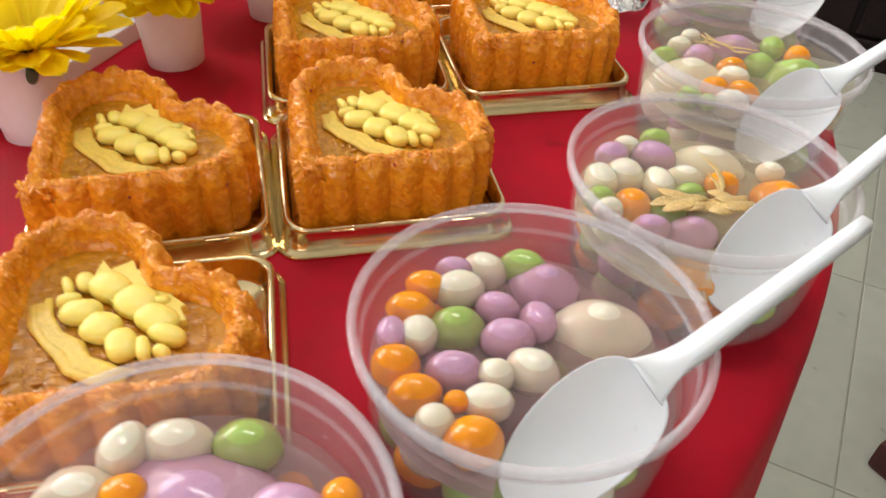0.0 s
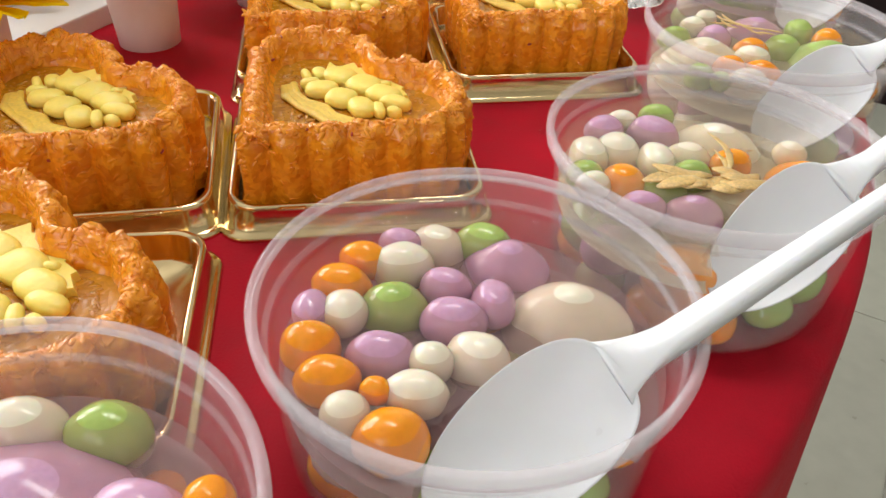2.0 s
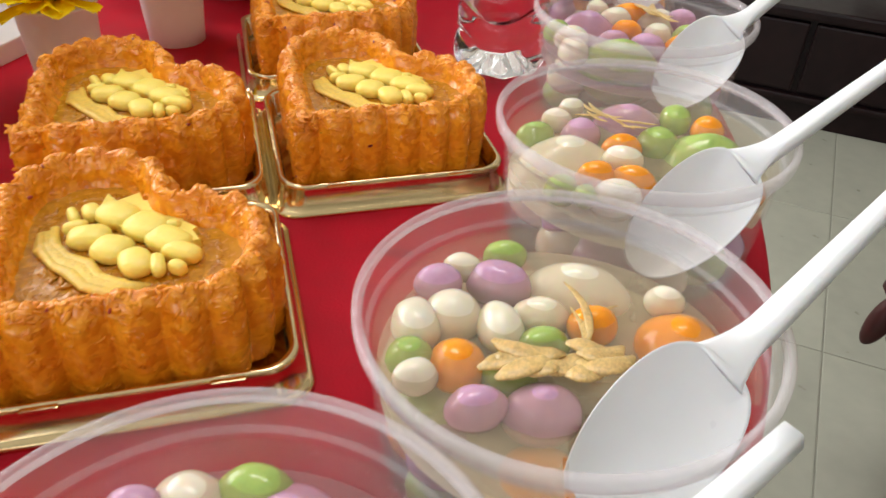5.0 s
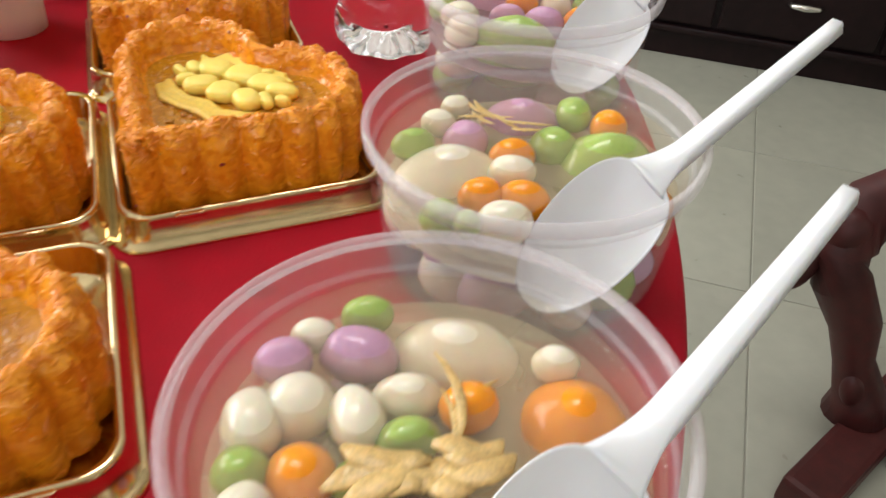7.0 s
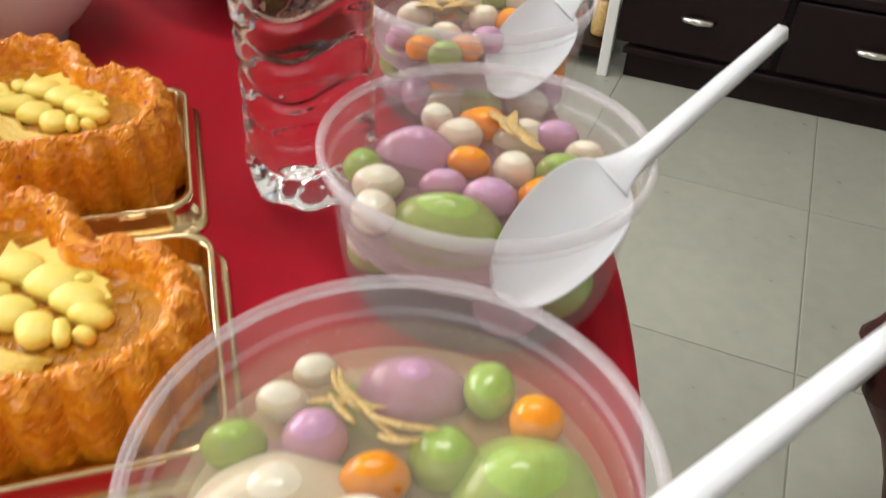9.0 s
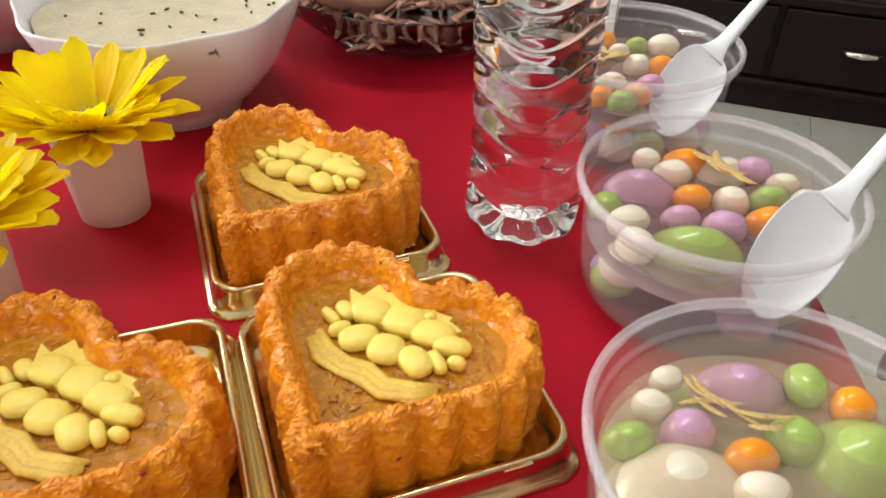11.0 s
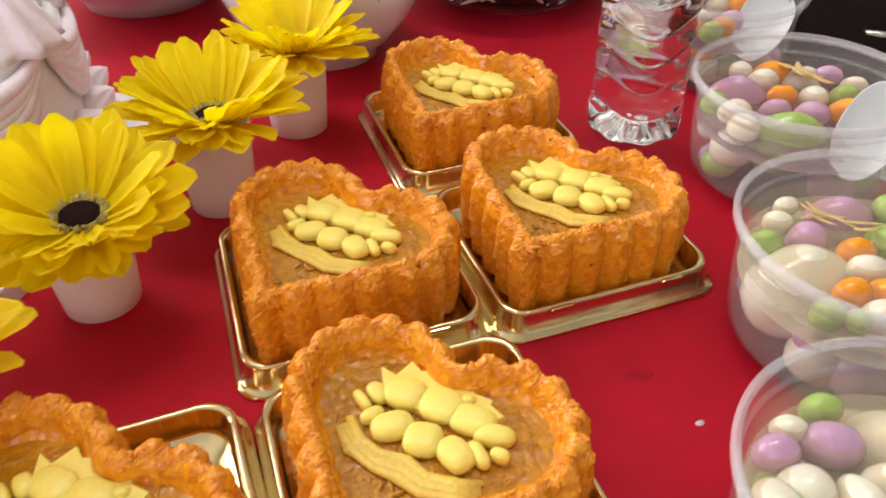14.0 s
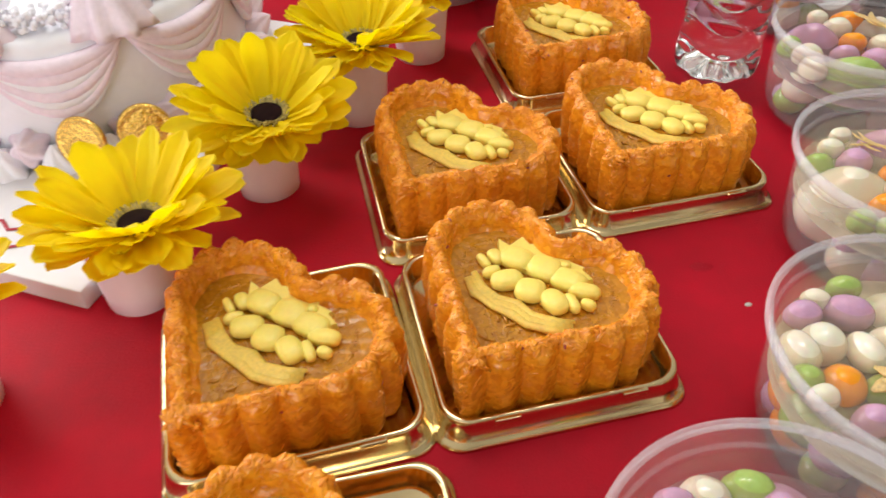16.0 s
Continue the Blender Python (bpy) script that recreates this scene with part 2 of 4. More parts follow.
def part(name, data, mat, parent=None, label="", m=None, smooth=True):
    me = mesh_of(data, mat, smooth) if isinstance(data, bmesh.types.BMesh) else data
    ob = new(name, me)
    if m is not None:
        ob.matrix_basis = m
    ob.parent = parent
    return tagged(ob, label)


def thing(name, label, category, m=None, group="", kind=""):
    ob = new(name)
    ob.empty_display_size = 0.02
    if m is not None:
        ob.matrix_basis = m
    return tagged(ob, label, category, group, kind)


def grid_mesh(rows, closed=True, cap_first=False, cap_last=False):
    """Verts and faces of a surface through rings of equal length."""
    rows = [np.asarray(r, float) for r in rows]
    n, verts, faces = len(rows[0]), np.concatenate(rows), []
    for a in range(len(rows) - 1):
        for b in range(n if closed else n - 1):
            c = (b + 1) % n
            faces.append((a * n + b, a * n + c, (a + 1) * n + c, (a + 1) * n + b))
    if cap_first:
        faces.append(tuple(range(n - 1, -1, -1)))
    if cap_last:
        faces.append(tuple((len(rows) - 1) * n + k for k in range(n)))
    return verts, faces


def lathe(profile, n=64, cap_first=False, cap_last=False, wob=None):
    a = np.linspace(0, 2 * np.pi, n, endpoint=False)
    rows = [np.stack([r * np.cos(a), r * np.sin(a), np.full(n, z)], 1) for r, z in profile]
    return grid_mesh(rows, True, cap_first, cap_last)


def box(bm, size, centre=(0, 0, 0), bevel=0.0, m=None):
    made = bmesh.ops.create_cube(bm, size=1, matrix=(m or Matrix()) @ Matrix.Translation(centre) @ Matrix.Diagonal((*size, 1)))
    if bevel:
        edges = list({e for v in made["verts"] for e in v.link_edges})
        bmesh.ops.bevel(bm, geom=edges, offset=bevel, segments=2, affect="EDGES", profile=0.6)


def boxed(size, centre=(0, 0, 0), bevel=0.0):
    bm = bmesh.new()
    box(bm, size, centre, bevel)
    return bm


def blob(bm, centre, radii, rz=0.0, seg=16, rings=10, tilt=0.0):
    bmesh.ops.create_uvsphere(bm, u_segments=seg, v_segments=rings, radius=1, matrix=Matrix.Translation(centre) @ pose(0, 0, 0, 0, tilt, rz) @ Matrix.Diagonal((*radii, 1)))


def tube(points, radii, n=8, flat=1.0):
    """Verts and faces of a round bar along points."""
    pts, rows = [Vector(p) for p in points], []
    for k, p in enumerate(pts):
        d = (pts[min(k + 1, len(pts) - 1)] - pts[max(k - 1, 0)]).normalized()
        s = d.cross(Vector((0, 0, 1)))
        s = s.normalized() if s.length > 1e-4 else Vector((1, 0, 0))
        u = s.cross(d)
        r = float(radii[k]) if hasattr(radii, "__len__") else radii
        rows.append([p + r * (math.cos(t) * s + flat * math.sin(t) * u) for t in np.linspace(0, 2 * np.pi, n, endpoint=False)])
    return grid_mesh(rows, True, True, True)


# ---- the room ----
def room_box(name, size, centre, mat, kind="structure", label="", category="", bevel=0.0):
    ob = part(name, boxed(size, (0, 0, 0), bevel), mat, None, label, ROOM @ Matrix.Translation(centre), smooth=False)
    return tagged(ob, label, category, "", kind)


floor = room_box("floor", (6.6, 6.2, 0.109), (0, 0.4, -0.056), M["grout"], label="pale grey-green polished floor tiles with dark joints", category="floor")
TILE, G = 0.50, 0.0014
TU, TV = 0.25, 1.375              # a joint crossing of the tile grid, in the room's axes
room_box("wall_north", (6.6, 0.15, 3.0), (0, 3.2, 1.45), M["wall"], label="plain painted wall behind the dark cabinet", category="wall")
room_box("wall_east", (0.15, 5.6, 3.0), (2.9, 0.4, 1.45), M["wall"], label="plain painted room wall", category="wall")
room_box("wall_south", (2.3, 0.15, 3.0), (-2.15, -2.5, 1.45), M["wall"], label="plain painted wall beside the open doorway", category="wall")
room_box("wall_south", (2.3, 0.15, 3.0), (2.15, -2.5, 1.45), M["wall"], label="plain painted wall beside the open doorway", category="wall")
room_box("wall_south", (2.0, 0.15, 0.5), (0, -2.5, 2.70), M["wall"], label="plain painted wall over the open doorway", category="wall")
room_box("wall_west", (0.15, 5.6, 0.95), (-2.9, 0.4, 0.425), M["wall"], label="plain painted wall under the wide window", category="wall")
room_box("wall_west", (0.15, 5.6, 0.45), (-2.9, 0.4, 2.725), M["wall"], label="plain painted wall over the wide window", category="wall")
room_box("wall_west", (0.15, 1.6, 1.6), (-2.9, -1.6, 1.7), M["wall"], label="plain painted wall beside the wide window", category="wall")
room_box("wall_west", (0.15, 1.4, 1.6), (-2.9, 2.5, 1.7), M["wall"], label="plain painted wall beside the wide window", category="wall")
room_box("ceiling", (6.6, 6.2, 0.1), (0, 0.4, 3.0), M["ceil"], label="plain white painted ceiling", category="ceiling")


def cabinet():
    """Low dark sideboard with drawers; its front stands at v = 2.30."""
    c = thing("sideboard", "long dark rosewood sideboard with drawers and metal handles", "cabinet", ROOM @ Matrix.Translation((1.25, 2.29, 0)))
    part("plinth", boxed((3.0, 0.42, 0.07), (0, 0.24, 0.035), 0.004), M["wood"], c, smooth=False)
    part("carcass", boxed((3.0, 0.45, 0.22), (0, 0.25, 0.18), 0.005), M["wood"], c, smooth=False)
    part("top", boxed((3.06, 0.50, 0.030), (0, 0.245, 0.3055), 0.008), M["wood"], c, smooth=False)
    part("moulding", boxed((3.02, 0.03, 0.02), (0, 0.020, 0.082), 0.006), M["wood"], c, smooth=False)
    for k in range(7):
        x = -1.34 + 0.40 * k
        d = part("drawer", boxed((0.385, 0.022, 0.18), (x, 0.015, 0.193), 0.006), M["wood"], c, smooth=False)
        v, f = tube([(x - 0.040, 0.002, 0.196), (x - 0.028, -0.014, 0.198), (x, -0.020, 0.199), (x + 0.028, -0.014, 0.198), (x + 0.040, 0.002, 0.196)], [0.007, 0.010, 0.012, 0.010, 0.007], 10, 0.8)
        part("handle", raw(v, f, M["steel"]), None, d, "bright metal drawer handle")
    return c


cabinet()


def shelf_rack():
    """White-posted rack beside the sideboard, with jars and small boxes on its shelves."""
    r = thing("shelf_rack", "white-posted shelf rack standing beside the dark sideboard", "shelf", ROOM @ Matrix.Translation((-0.70, 2.28, 0)))
    for x in (-0.42, -0.02, 0.40):
        for y in (0.02, 0.34):
            part("post", boxed((0.028, 0.028, 0.95), (x, y, 0.475), 0.004), M["frame"], r, "white painted post", smooth=False)
    for z in (0.06, 0.46, 0.86):
        part("shelf", boxed((0.80, 0.32, 0.02), (-0.01, 0.18, z), 0.003), M["wood"], r, smooth=False)
    rnd = random.Random(21)
    for k in range(11):
        x, h, w = -0.36 + 0.072 * k, rnd.uniform(0.10, 0.20), rnd.uniform(0.022, 0.030)
        j = thing("storage_jar", "small jar standing on the shelf rack", "jar", ROOM @ Matrix.Translation((-0.70 + x, 2.36 + rnd.uniform(0, 0.08), 0.0705)), "jars on the rack")
        v, f = lathe([(w * 0.9, 0), (w, 0.006), (w, h * 0.78), (w * 0.75, h * 0.86)], 20, True, True)
        part("glass_body", raw(v, f, M[("pastry", "meat", "ginger", "wood")[k % 4]]), None, j)
        v, f = lathe([(w * 0.8, h * 0.862), (w * 0.84, h * 0.88), (w * 0.84, h * 0.98), (w * 0.78, h)], 20, True, True)
        part("lid", raw(v, f, M["steel"]), None, j, "metal jar lid")


shelf_rack()
tv = thing("television", "switched-off black flat television standing on the dark sideboard", "television", ROOM @ Matrix.Translation((0.75, 2.56, 0.3215)))
part("screen", boxed((1.10, 0.03, 0.62), (0, 0, 0.37), 0.006), M["black"], tv, smooth=False)
part("foot", boxed((0.40, 0.18, 0.012), (0, 0, 0.006), 0.003), M["black"], tv, smooth=False)
part("neck", boxed((0.10, 0.03, 0.06), (0, 0, 0.04), 0.003), M["black"], tv, smooth=False)


# ---- the table ----
TC, TR = (-0.36, 0.556), 0.60


def table():
    t = thing("round_table", "round dining table under a red cloth", "table", Matrix.Translation((*TC, 0)))
    v, f = lathe([(0.0005, -0.028), (TR - 0.012, -0.028), (TR - 0.006, -0.024), (TR - 0.006, -0.010), (TR - 0.012, -0.006), (0.0005, -0.006)], 96)
    part("tabletop", raw(v, f, M["wood"]), None, t)
    v, f = lathe([(0.16, -0.75), (0.15, -0.72), (0.05, -0.66), (0.045, -0.3), (0.06, -0.1), (0.12, -0.03)], 32, True, True)
    part("pedestal", raw(v, f, M["wood"]), None, t)


def tablecloth():
    """Flat on top, a rounded edge and a hanging skirt with soft folds."""
    n, rows = 256, []
    a = np.linspace(0, 2 * np.pi, n, endpoint=False)
    prof = [(0.0005, 0), (0.15, 0), (0.30, 0), (0.40, 0), (0.48, 0), (0.54, 0), (0.57, 0), (0.585, 0), (TR - 0.006, -0.0004), (TR - 0.002, -0.002), (TR, -0.006), (TR + 0.001, -0.014)]
    prof += [(TR + 0.001 + 0.0 * k, -0.014 - 0.02 * k) for k in range(1, 16)]
    for r, z in prof:
        hang = max(0.0, -z - 0.012)
        fold = hang * 0.07 * (np.sin(11 * a + 0.7) + 0.5 * np.sin(23 * a + 2.0) + 0.35 * np.sin(5 * a)) + 0.0 * hang
        low = 0.0008 * np.array([noise.noise((r * math.cos(t) * 9, r * math.sin(t) * 9, 3)) for t in a]) if z > -0.001 else 0
        rows.append(np.stack([(r + fold) * np.cos(a), (r + fold) * np.sin(a), np.full(n, z) + low * 0.5], 1))
    v, f = grid_mesh(rows, True, True, False)
    ob = part("tablecloth", raw(v, f, M["cloth"]), None, None, m=Matrix.Translation((*TC, 0)))
    tagged(ob, "plain red tablecloth draped over the round table", "tablecloth")
    s = ob.modifiers.new("thick", "SOLIDIFY")
    s.thickness, s.offset = 0.0012, -1


table()
tablecloth()


# ---- heart cakes in gold trays ----
def rounded_square(h, r, n=96):
    """A ring on a square of half-side h with corners of radius r."""
    out = []
    for k, (sx, sy) in enumerate(((1, -1), (1, 1), (-1, 1), (-1, -1))):
        for a in np.linspace(-90 + 90 * k, 90 * k, n // 4):
            out.append(((h - r) * sx + r * math.cos(radians(a)), (h - r) * sy + r * math.sin(radians(a))))
    return np.array(out)


def tray(m, label):
    t = thing("cake_tray", label, "tray", m, "gold cake trays")
    prof = [(0.0505, 0.0), (0.0512, 0.0008), (0.0508, 0.0022), (0.0496, 0.0030), (0.0486, 0.0034), (0.0474, 0.0112), (0.0473, 0.0128), (0.0466, 0.0135), (0.0454, 0.0134), (0.0447, 0.0126), (0.0440, 0.0040), (0.0430, 0.0026), (0.030, 0.0024), (0.0004, 0.0024)]
    rows = [np.c_[rounded_square(h, min(h * 0.99, 0.011)), np.full(96, z)] for h, z in prof]
    v, f = grid_mesh(rows)
    part("shell", raw(v, f, M["gold"]), None, t)
    for x in (-0.024, 0.026):     # the two pressed catches in the front lip
        part("catch", boxed((0.010, 0.0030, 0.0022), (x, -0.0472, 0.0120), 0.0006), M["gold"], t, smooth=False)
    return t


def heart_outline(n=560):
    """Heart with its tip at one corner of a square and the notch at the opposite one."""
    q, r = 0.0435, 0.0285
    pts = [(-q + k * 0.001, -q) for k in range(57)]
    pts += [(0.0135 + r * math.cos(radians(a)), -0.015 + r * math.sin(radians(a))) for a in range(-90, 91, 2)]
    pts += [(-0.015 + r * math.cos(radians(a)), 0.0135 + r * math.sin(radians(a))) for a in range(0, 181, 2)]
    pts += [(-q, 0.0135 - k * 0.001) for k in range(57)]
    p = np.array(pts)
    d = np.r_[0, np.cumsum(np.linalg.norm(np.diff(np.r_[p, p[:1]], axis=0), axis=1))]
    s = np.linspace(0, d[-1], n, endpoint=False)
    p = np.r_[p, p[:1]]
    o = np.stack([np.interp(s, d, p[:, 0]), np.interp(s, d, p[:, 1])], 1)
    w = np.hanning(9)[1:-1]
    return sum(np.roll(o, k - 3, axis=0) * w[k] for k in range(7)) / w.sum()


def grain_height(x, y, z, seed):
    """Relief of packed rice grains, about 5 mm long, with loose clumps."""
    p = Vector((x, y, z + seed * 0.37))
    way = noise.noise(p * 110)
    q = Vector((p.x * 230, p.y * 560, p.z * 520)) if way > 0.08 else Vector((p.x * 560, p.y * 230, p.z * 520)) if way < -0.08 else Vector((p.x * 520, p.y * 520, p.z * 250))
    near = noise.voronoi(q)[0][0]
    return 0.0004 * (0.55 - near) + 0.0008 * noise.noise(p * 240)


def grains(rows, spots, size, seed):
    """Rice grains half sunk in the surface through `rows`, lying flat in all directions; spots: (first row, last row, how many, how deep)."""
    rnd = np.random.RandomState(seed + 40)
    up = np.linspace(0, np.pi, 5)[1:-1]
    ring = np.linspace(0, 2 * np.pi, 6, endpoint=False)
    ball = np.concatenate([[(1, 0, 0)]] + [np.stack([np.full(6, math.cos(u)), math.sin(u) * np.cos(ring), math.sin(u) * np.sin(ring)], 1) for u in up] + [[(-1, 0, 0)]])
    face = [(0, 1 + j, 1 + (j + 1) % 6) for j in range(6)] + [(1 + 6 * i + j, 7 + 6 * i + j, 7 + 6 * i + (j + 1) % 6, 1 + 6 * i + (j + 1) % 6) for i in range(2) for j in range(6)] + [(13 + j, 19, 13 + (j + 1) % 6) for j in range(6)]
    g, n, vs, fs = np.array(rows), len(rows[0]), [], []
    for first, last, count, sink in spots:
        for k in range(count):
            i, j = rnd.randint(first, last), rnd.randint(n)
            e, u = g[i, (j + 3) % n] - g[i, j - 3], g[min(i + 1, len(g) - 1), j] - g[i - 1, j]
            e, w = e / np.linalg.norm(e), np.cross(e, u)
            w /= np.linalg.norm(w) + 1e-12
            u, a, lift = np.cross(w, e), rnd.uniform(0, np.pi), rnd.normal(0, 0.10)
            x = (math.cos(a) * e + math.sin(a) * u) * math.cos(lift) + w * math.sin(lift)
            y = np.cross(w, x)
            q = size * rnd.uniform(0.8, 1.2)
            z = np.cross(x, y)
            base = len(vs) * 20
            vs.append(g[i, j] - w * sink + ball[:, :1] * x * q + ball[:, 1:2] * y * q * 0.40 + ball[:, 2:] * z * q * 0.36)
            fs += [tuple(base + c for c in f) for f in face]
    return np.concatenate(vs), fs


def cake(m, label, seed):
    rnd = np.random.RandomState(seed)
    c = thing("sticky_rice_cake", label, "rice cake", m, "heart rice cakes")
    o = heart_outline()
    n = len(o)
    tan = np.roll(o, -1, 0) - np.roll(o, 1, 0)
    nor = np.stack([tan[:, 1], -tan[:, 0]], 1)
    nor /= np.linalg.norm(nor, axis=1)[:, None]
    s = np.arange(n) / n
    flute = (0.5 - 0.5 * np.cos(2 * np.pi * 22 * (s + 0.008))) ** 0.55
    prof = np.array([(0.0040, 0.0028, 0.5), (0.0018, 0.0045, 0.8), (0.0009, 0.009, 1), (0.0004, 0.015, 1), (0.0001, 0.021, 1), (0.0, 0.027, 1), (0.0003, 0.032, 1), (0.0009, 0.0362, 0.95), (0.0020, 0.0394, 0.85), (0.0036, 0.0415, 0.6), (0.0054, 0.0424, 0.35), (0.0072, 0.0420, 0.2), (0.0086, 0.0404, 0.1), (0.0096, 0.0378, 0.05), (0.0104, 0.0345, 0), (0.0118, 0.0322, 0)])
    rows, steps = [], np.linspace(0, len(prof) - 1, 46)
    for k in steps:
        d, z, w = (np.interp(k, np.arange(len(prof)), prof[:, c]) for c in range(3))
        off = -d - 0.0036 * (1 - flute) * w
        z_row = np.full(n, z)
        if 7 < k < 13:
            z_row = z_row + 0.0016 * (flute - 0.6) * max(0, 1 - abs(k - 10) / 4)
        if k > 4:                 # the rim is pressed lower towards the tip of the heart
            z_row = z_row + (0.0022 * o[:, 1] / 0.045 - 0.0010) * min(1, (k - 4) / 4) * min(1, max(0, 14 - k))
        ring = o + nor * off[:, None]
        jig = np.array([grain_height(x, y, q, seed) for (x, y), q in zip(ring, z_row)])
        jig = jig * (0.75 if k < 7 else 1.45)
        rise = min(1, max(0, (k - 6.5) / 3)) * min(1, max(0, 14.5 - k))
        rows.append(np.c_[ring + nor * (jig * (1 - 0.55 * rise) * (1 if k < 10.5 else -1))[:, None], z_row + jig * rise])
    v, f = grid_mesh(rows, True, True, False)
    body = part("rice_body", raw(v, f, M["rice"]), None, c)
    tagged(part("grain_crust", raw(*grains(rows, ((3, 24, 1500, 0.00056), (24, 38, 1250, 0.00036), (38, 44, 250, 0.00045)), 0.0020, seed), M["rice"]), None, body, "glossy orange rice grains"), kind="stuff")
    mid, last, wall_rows = np.array((-0.009, -0.009)), rows[-1], len(rows)
    for q in (0.85, 0.7, 0.55, 0.4, 0.25, 0.1):
        xy = mid + (last[:, :2] - mid) * q
        z = 0.0318 + np.array([noise.noise(Vector((x * 300, y * 300, seed))) for x, y in xy]) * 0.0004
        rows.append(np.c_[xy, z])
    v, f = grid_mesh(rows[wall_rows - 1:], True, False, True)
    floor_of = part("hollow", raw(v, f, M["soaked"]), None, c, "brown oil-soaked rice in the hollow, darkened for recess shade too")
    tagged(part("soaked_crust", raw(*grains(rows[wall_rows - 1:], ((1, 3, 420, 0.0004), (3, 5, 260, 0.0004), (5, 6, 60, 0.0004)), 0.0020, seed + 9), M["soaked"]), None, floor_of, "soaked brown rice grains, darkened for recess shade too"), kind="stuff")
    for k in range(5):
        bm = bmesh.new()
        a, b = rnd.randint(6, 42), rnd.randint(n)
        blob(bm, rows[a][b], (0.0014, 0.0005, 0.0006), rnd.uniform(0, 180), 8, 6)
        part("fleck", bm, M["fleck"], body, "dark red fruit fleck")
    # the pressed mung-bean motif: paired beans, a toothed leaf and a stem
    bm = bmesh.new()
    lz, outline = 0.0328, []
    for k, (x, y) in enumerate(((-9.7, 18.9), (-0.7, 17.7), (8.0, 11.4), (14.1, 2.7), (19.4, -4.8), (22.3, -13.8))):
        reach = (1.30, 1.30, 1.26, 1.16, 1.06, 0.96)[k]
        outline.append((x * reach, y * reach))
        outline.append((x * reach * 0.84 + 1.6, y * reach * 0.84 - 2.2))
    outline += [(12, -18), (0, -6), (-9, 3), (-16, 10)]
    low = [bm.verts.new((x * 0.86 / 1000 + 0.0005, y * 0.86 / 1000 + 0.0018, lz - 0.001)) for x, y in outline]
    up = [bm.verts.new((x * 0.83 / 1000 + 0.0005, y * 0.83 / 1000 + 0.0018, lz + 0.0018)) for x, y in outline]
    for k in range(len(low)):
        j = (k + 1) % len(low)
        bm.faces.new((low[k], low[j], up[j], up[k]))
    bm.faces.new(up)
    bmesh.ops.recalc_face_normals(bm, faces=bm.faces)
    motif = part("motif_leaf", bm, M["bean"], c, "pale yellow toothed leaf of bean paste", smooth=False)
    for x, y, a, b, rz in ((-8, 9.2, 7, 5.6, -40), (2.6, -0.4, 7.2, 6.2, -40), (10.4, -10.4, 7.4, 5.2, -40), (-17, 12.6, 4.2, 2.8, -75), (-21.4, 3.6, 3.8, 2.2, 10), (-16.2, -3.2, 6.4, 4.6, -5), (-8.2, -12.0, 6.0, 5.6, -30), (-0.2, -21.2, 6.2, 4.6, -75), (7.0, -24.0, 4.8, 2.2, -80), (14.6, -18.6, 6.2, 3.3, -28), (13.4, -26.6, 3.0, 2.0, -40), (-3.0, 7.4, 2.4, 1.8, 0), (11.6, -2.0, 2.6, 1.8, 0), (-23.0, 11.0, 4.4, 1.7, -70)):
        bm = bmesh.new()
        blob(bm, (0, 0, 0), (1, 1, 1), 0, 16, 10)
        for p in bm.verts:        # plump, pressed lobes with flattened flanks
            q = [math.copysign(abs(t) ** 0.78, t) for t in p.co]
            p.co = Vector((q[0] * a * 1.02 / 1000, q[1] * b * 1.04 / 1000, q[2] * (0.0030 if a > 5.5 else 0.0023))) * (1 + 0.05 * noise.noise(p.co * 1.5 + Vector((x, y, seed))))
        part("bean", bm, M["bean"], motif, "", pose(x * 0.86 / 1000 + 0.0005, y * 0.86 / 1000 + 0.0018, lz + 0.0010, 0, 0, rz + rnd.uniform(-4, 4)))
    line = [(-0.0262, 0.0055), (-0.0248, -0.0030), (-0.0205, -0.0105), (-0.0150, -0.0155), (-0.0115, -0.0220), (-0.0040, -0.0270), (0.0030, -0.0290)]
    for side, wide, high in ((0.0, 1.20, 0.20), (-0.0020, 0.55, 0.55), (0.0020, 0.5, 0.5)):
        pts = [(x + side * 0.8 + rnd.uniform(-0.0005, 0.0005), y + side + rnd.uniform(-0.0005, 0.0005), lz + 0.0002) for x, y in line]
        v, f = tube(pts, [wide * q for q in (0.0026, 0.0034, 0.0026, 0.0040, 0.0034, 0.0038, 0.0016)], 12, high)
        part("motif_stem", raw(v, f, M["stem"]), None, c, "golden bean paste stem")
    return c


CAKES = ((-0.126, 0.3185, 16.0), (-0.0225, 0.3435, 14.0), (-0.052, 0.4495, 13.5), (0.0505, 0.470, 14.3), (0.017, 0.580, 14.0), (-0.098, 0.212, 13.0))
for k, (x, y, a) in enumerate(CAKES):
    tray(pose(x, y, 0.0004, 0, 0, a) @ Matrix.Scale(1.05, 4), "shiny gold plastic tray on the red cloth")
    cake(pose(x, y, 0.0008, 0, 0, a) @ Matrix.Translation((0.0030, 0.0012, 0)) @ Matrix.Diagonal((1.075, 1.085, 1.07, 1)), "heart-shaped orange sticky rice cake with yellow bean motif", k + 1)


# ---- cups of sweet dumpling soup ----
RIM = 0.0565
CUPS = ((-0.0506, 0.1221), (0.0375, 0.2012), (0.1114, 0.2893), (0.156, 0.3998), (0.1836, 0.5251), (0.190, 0.662))


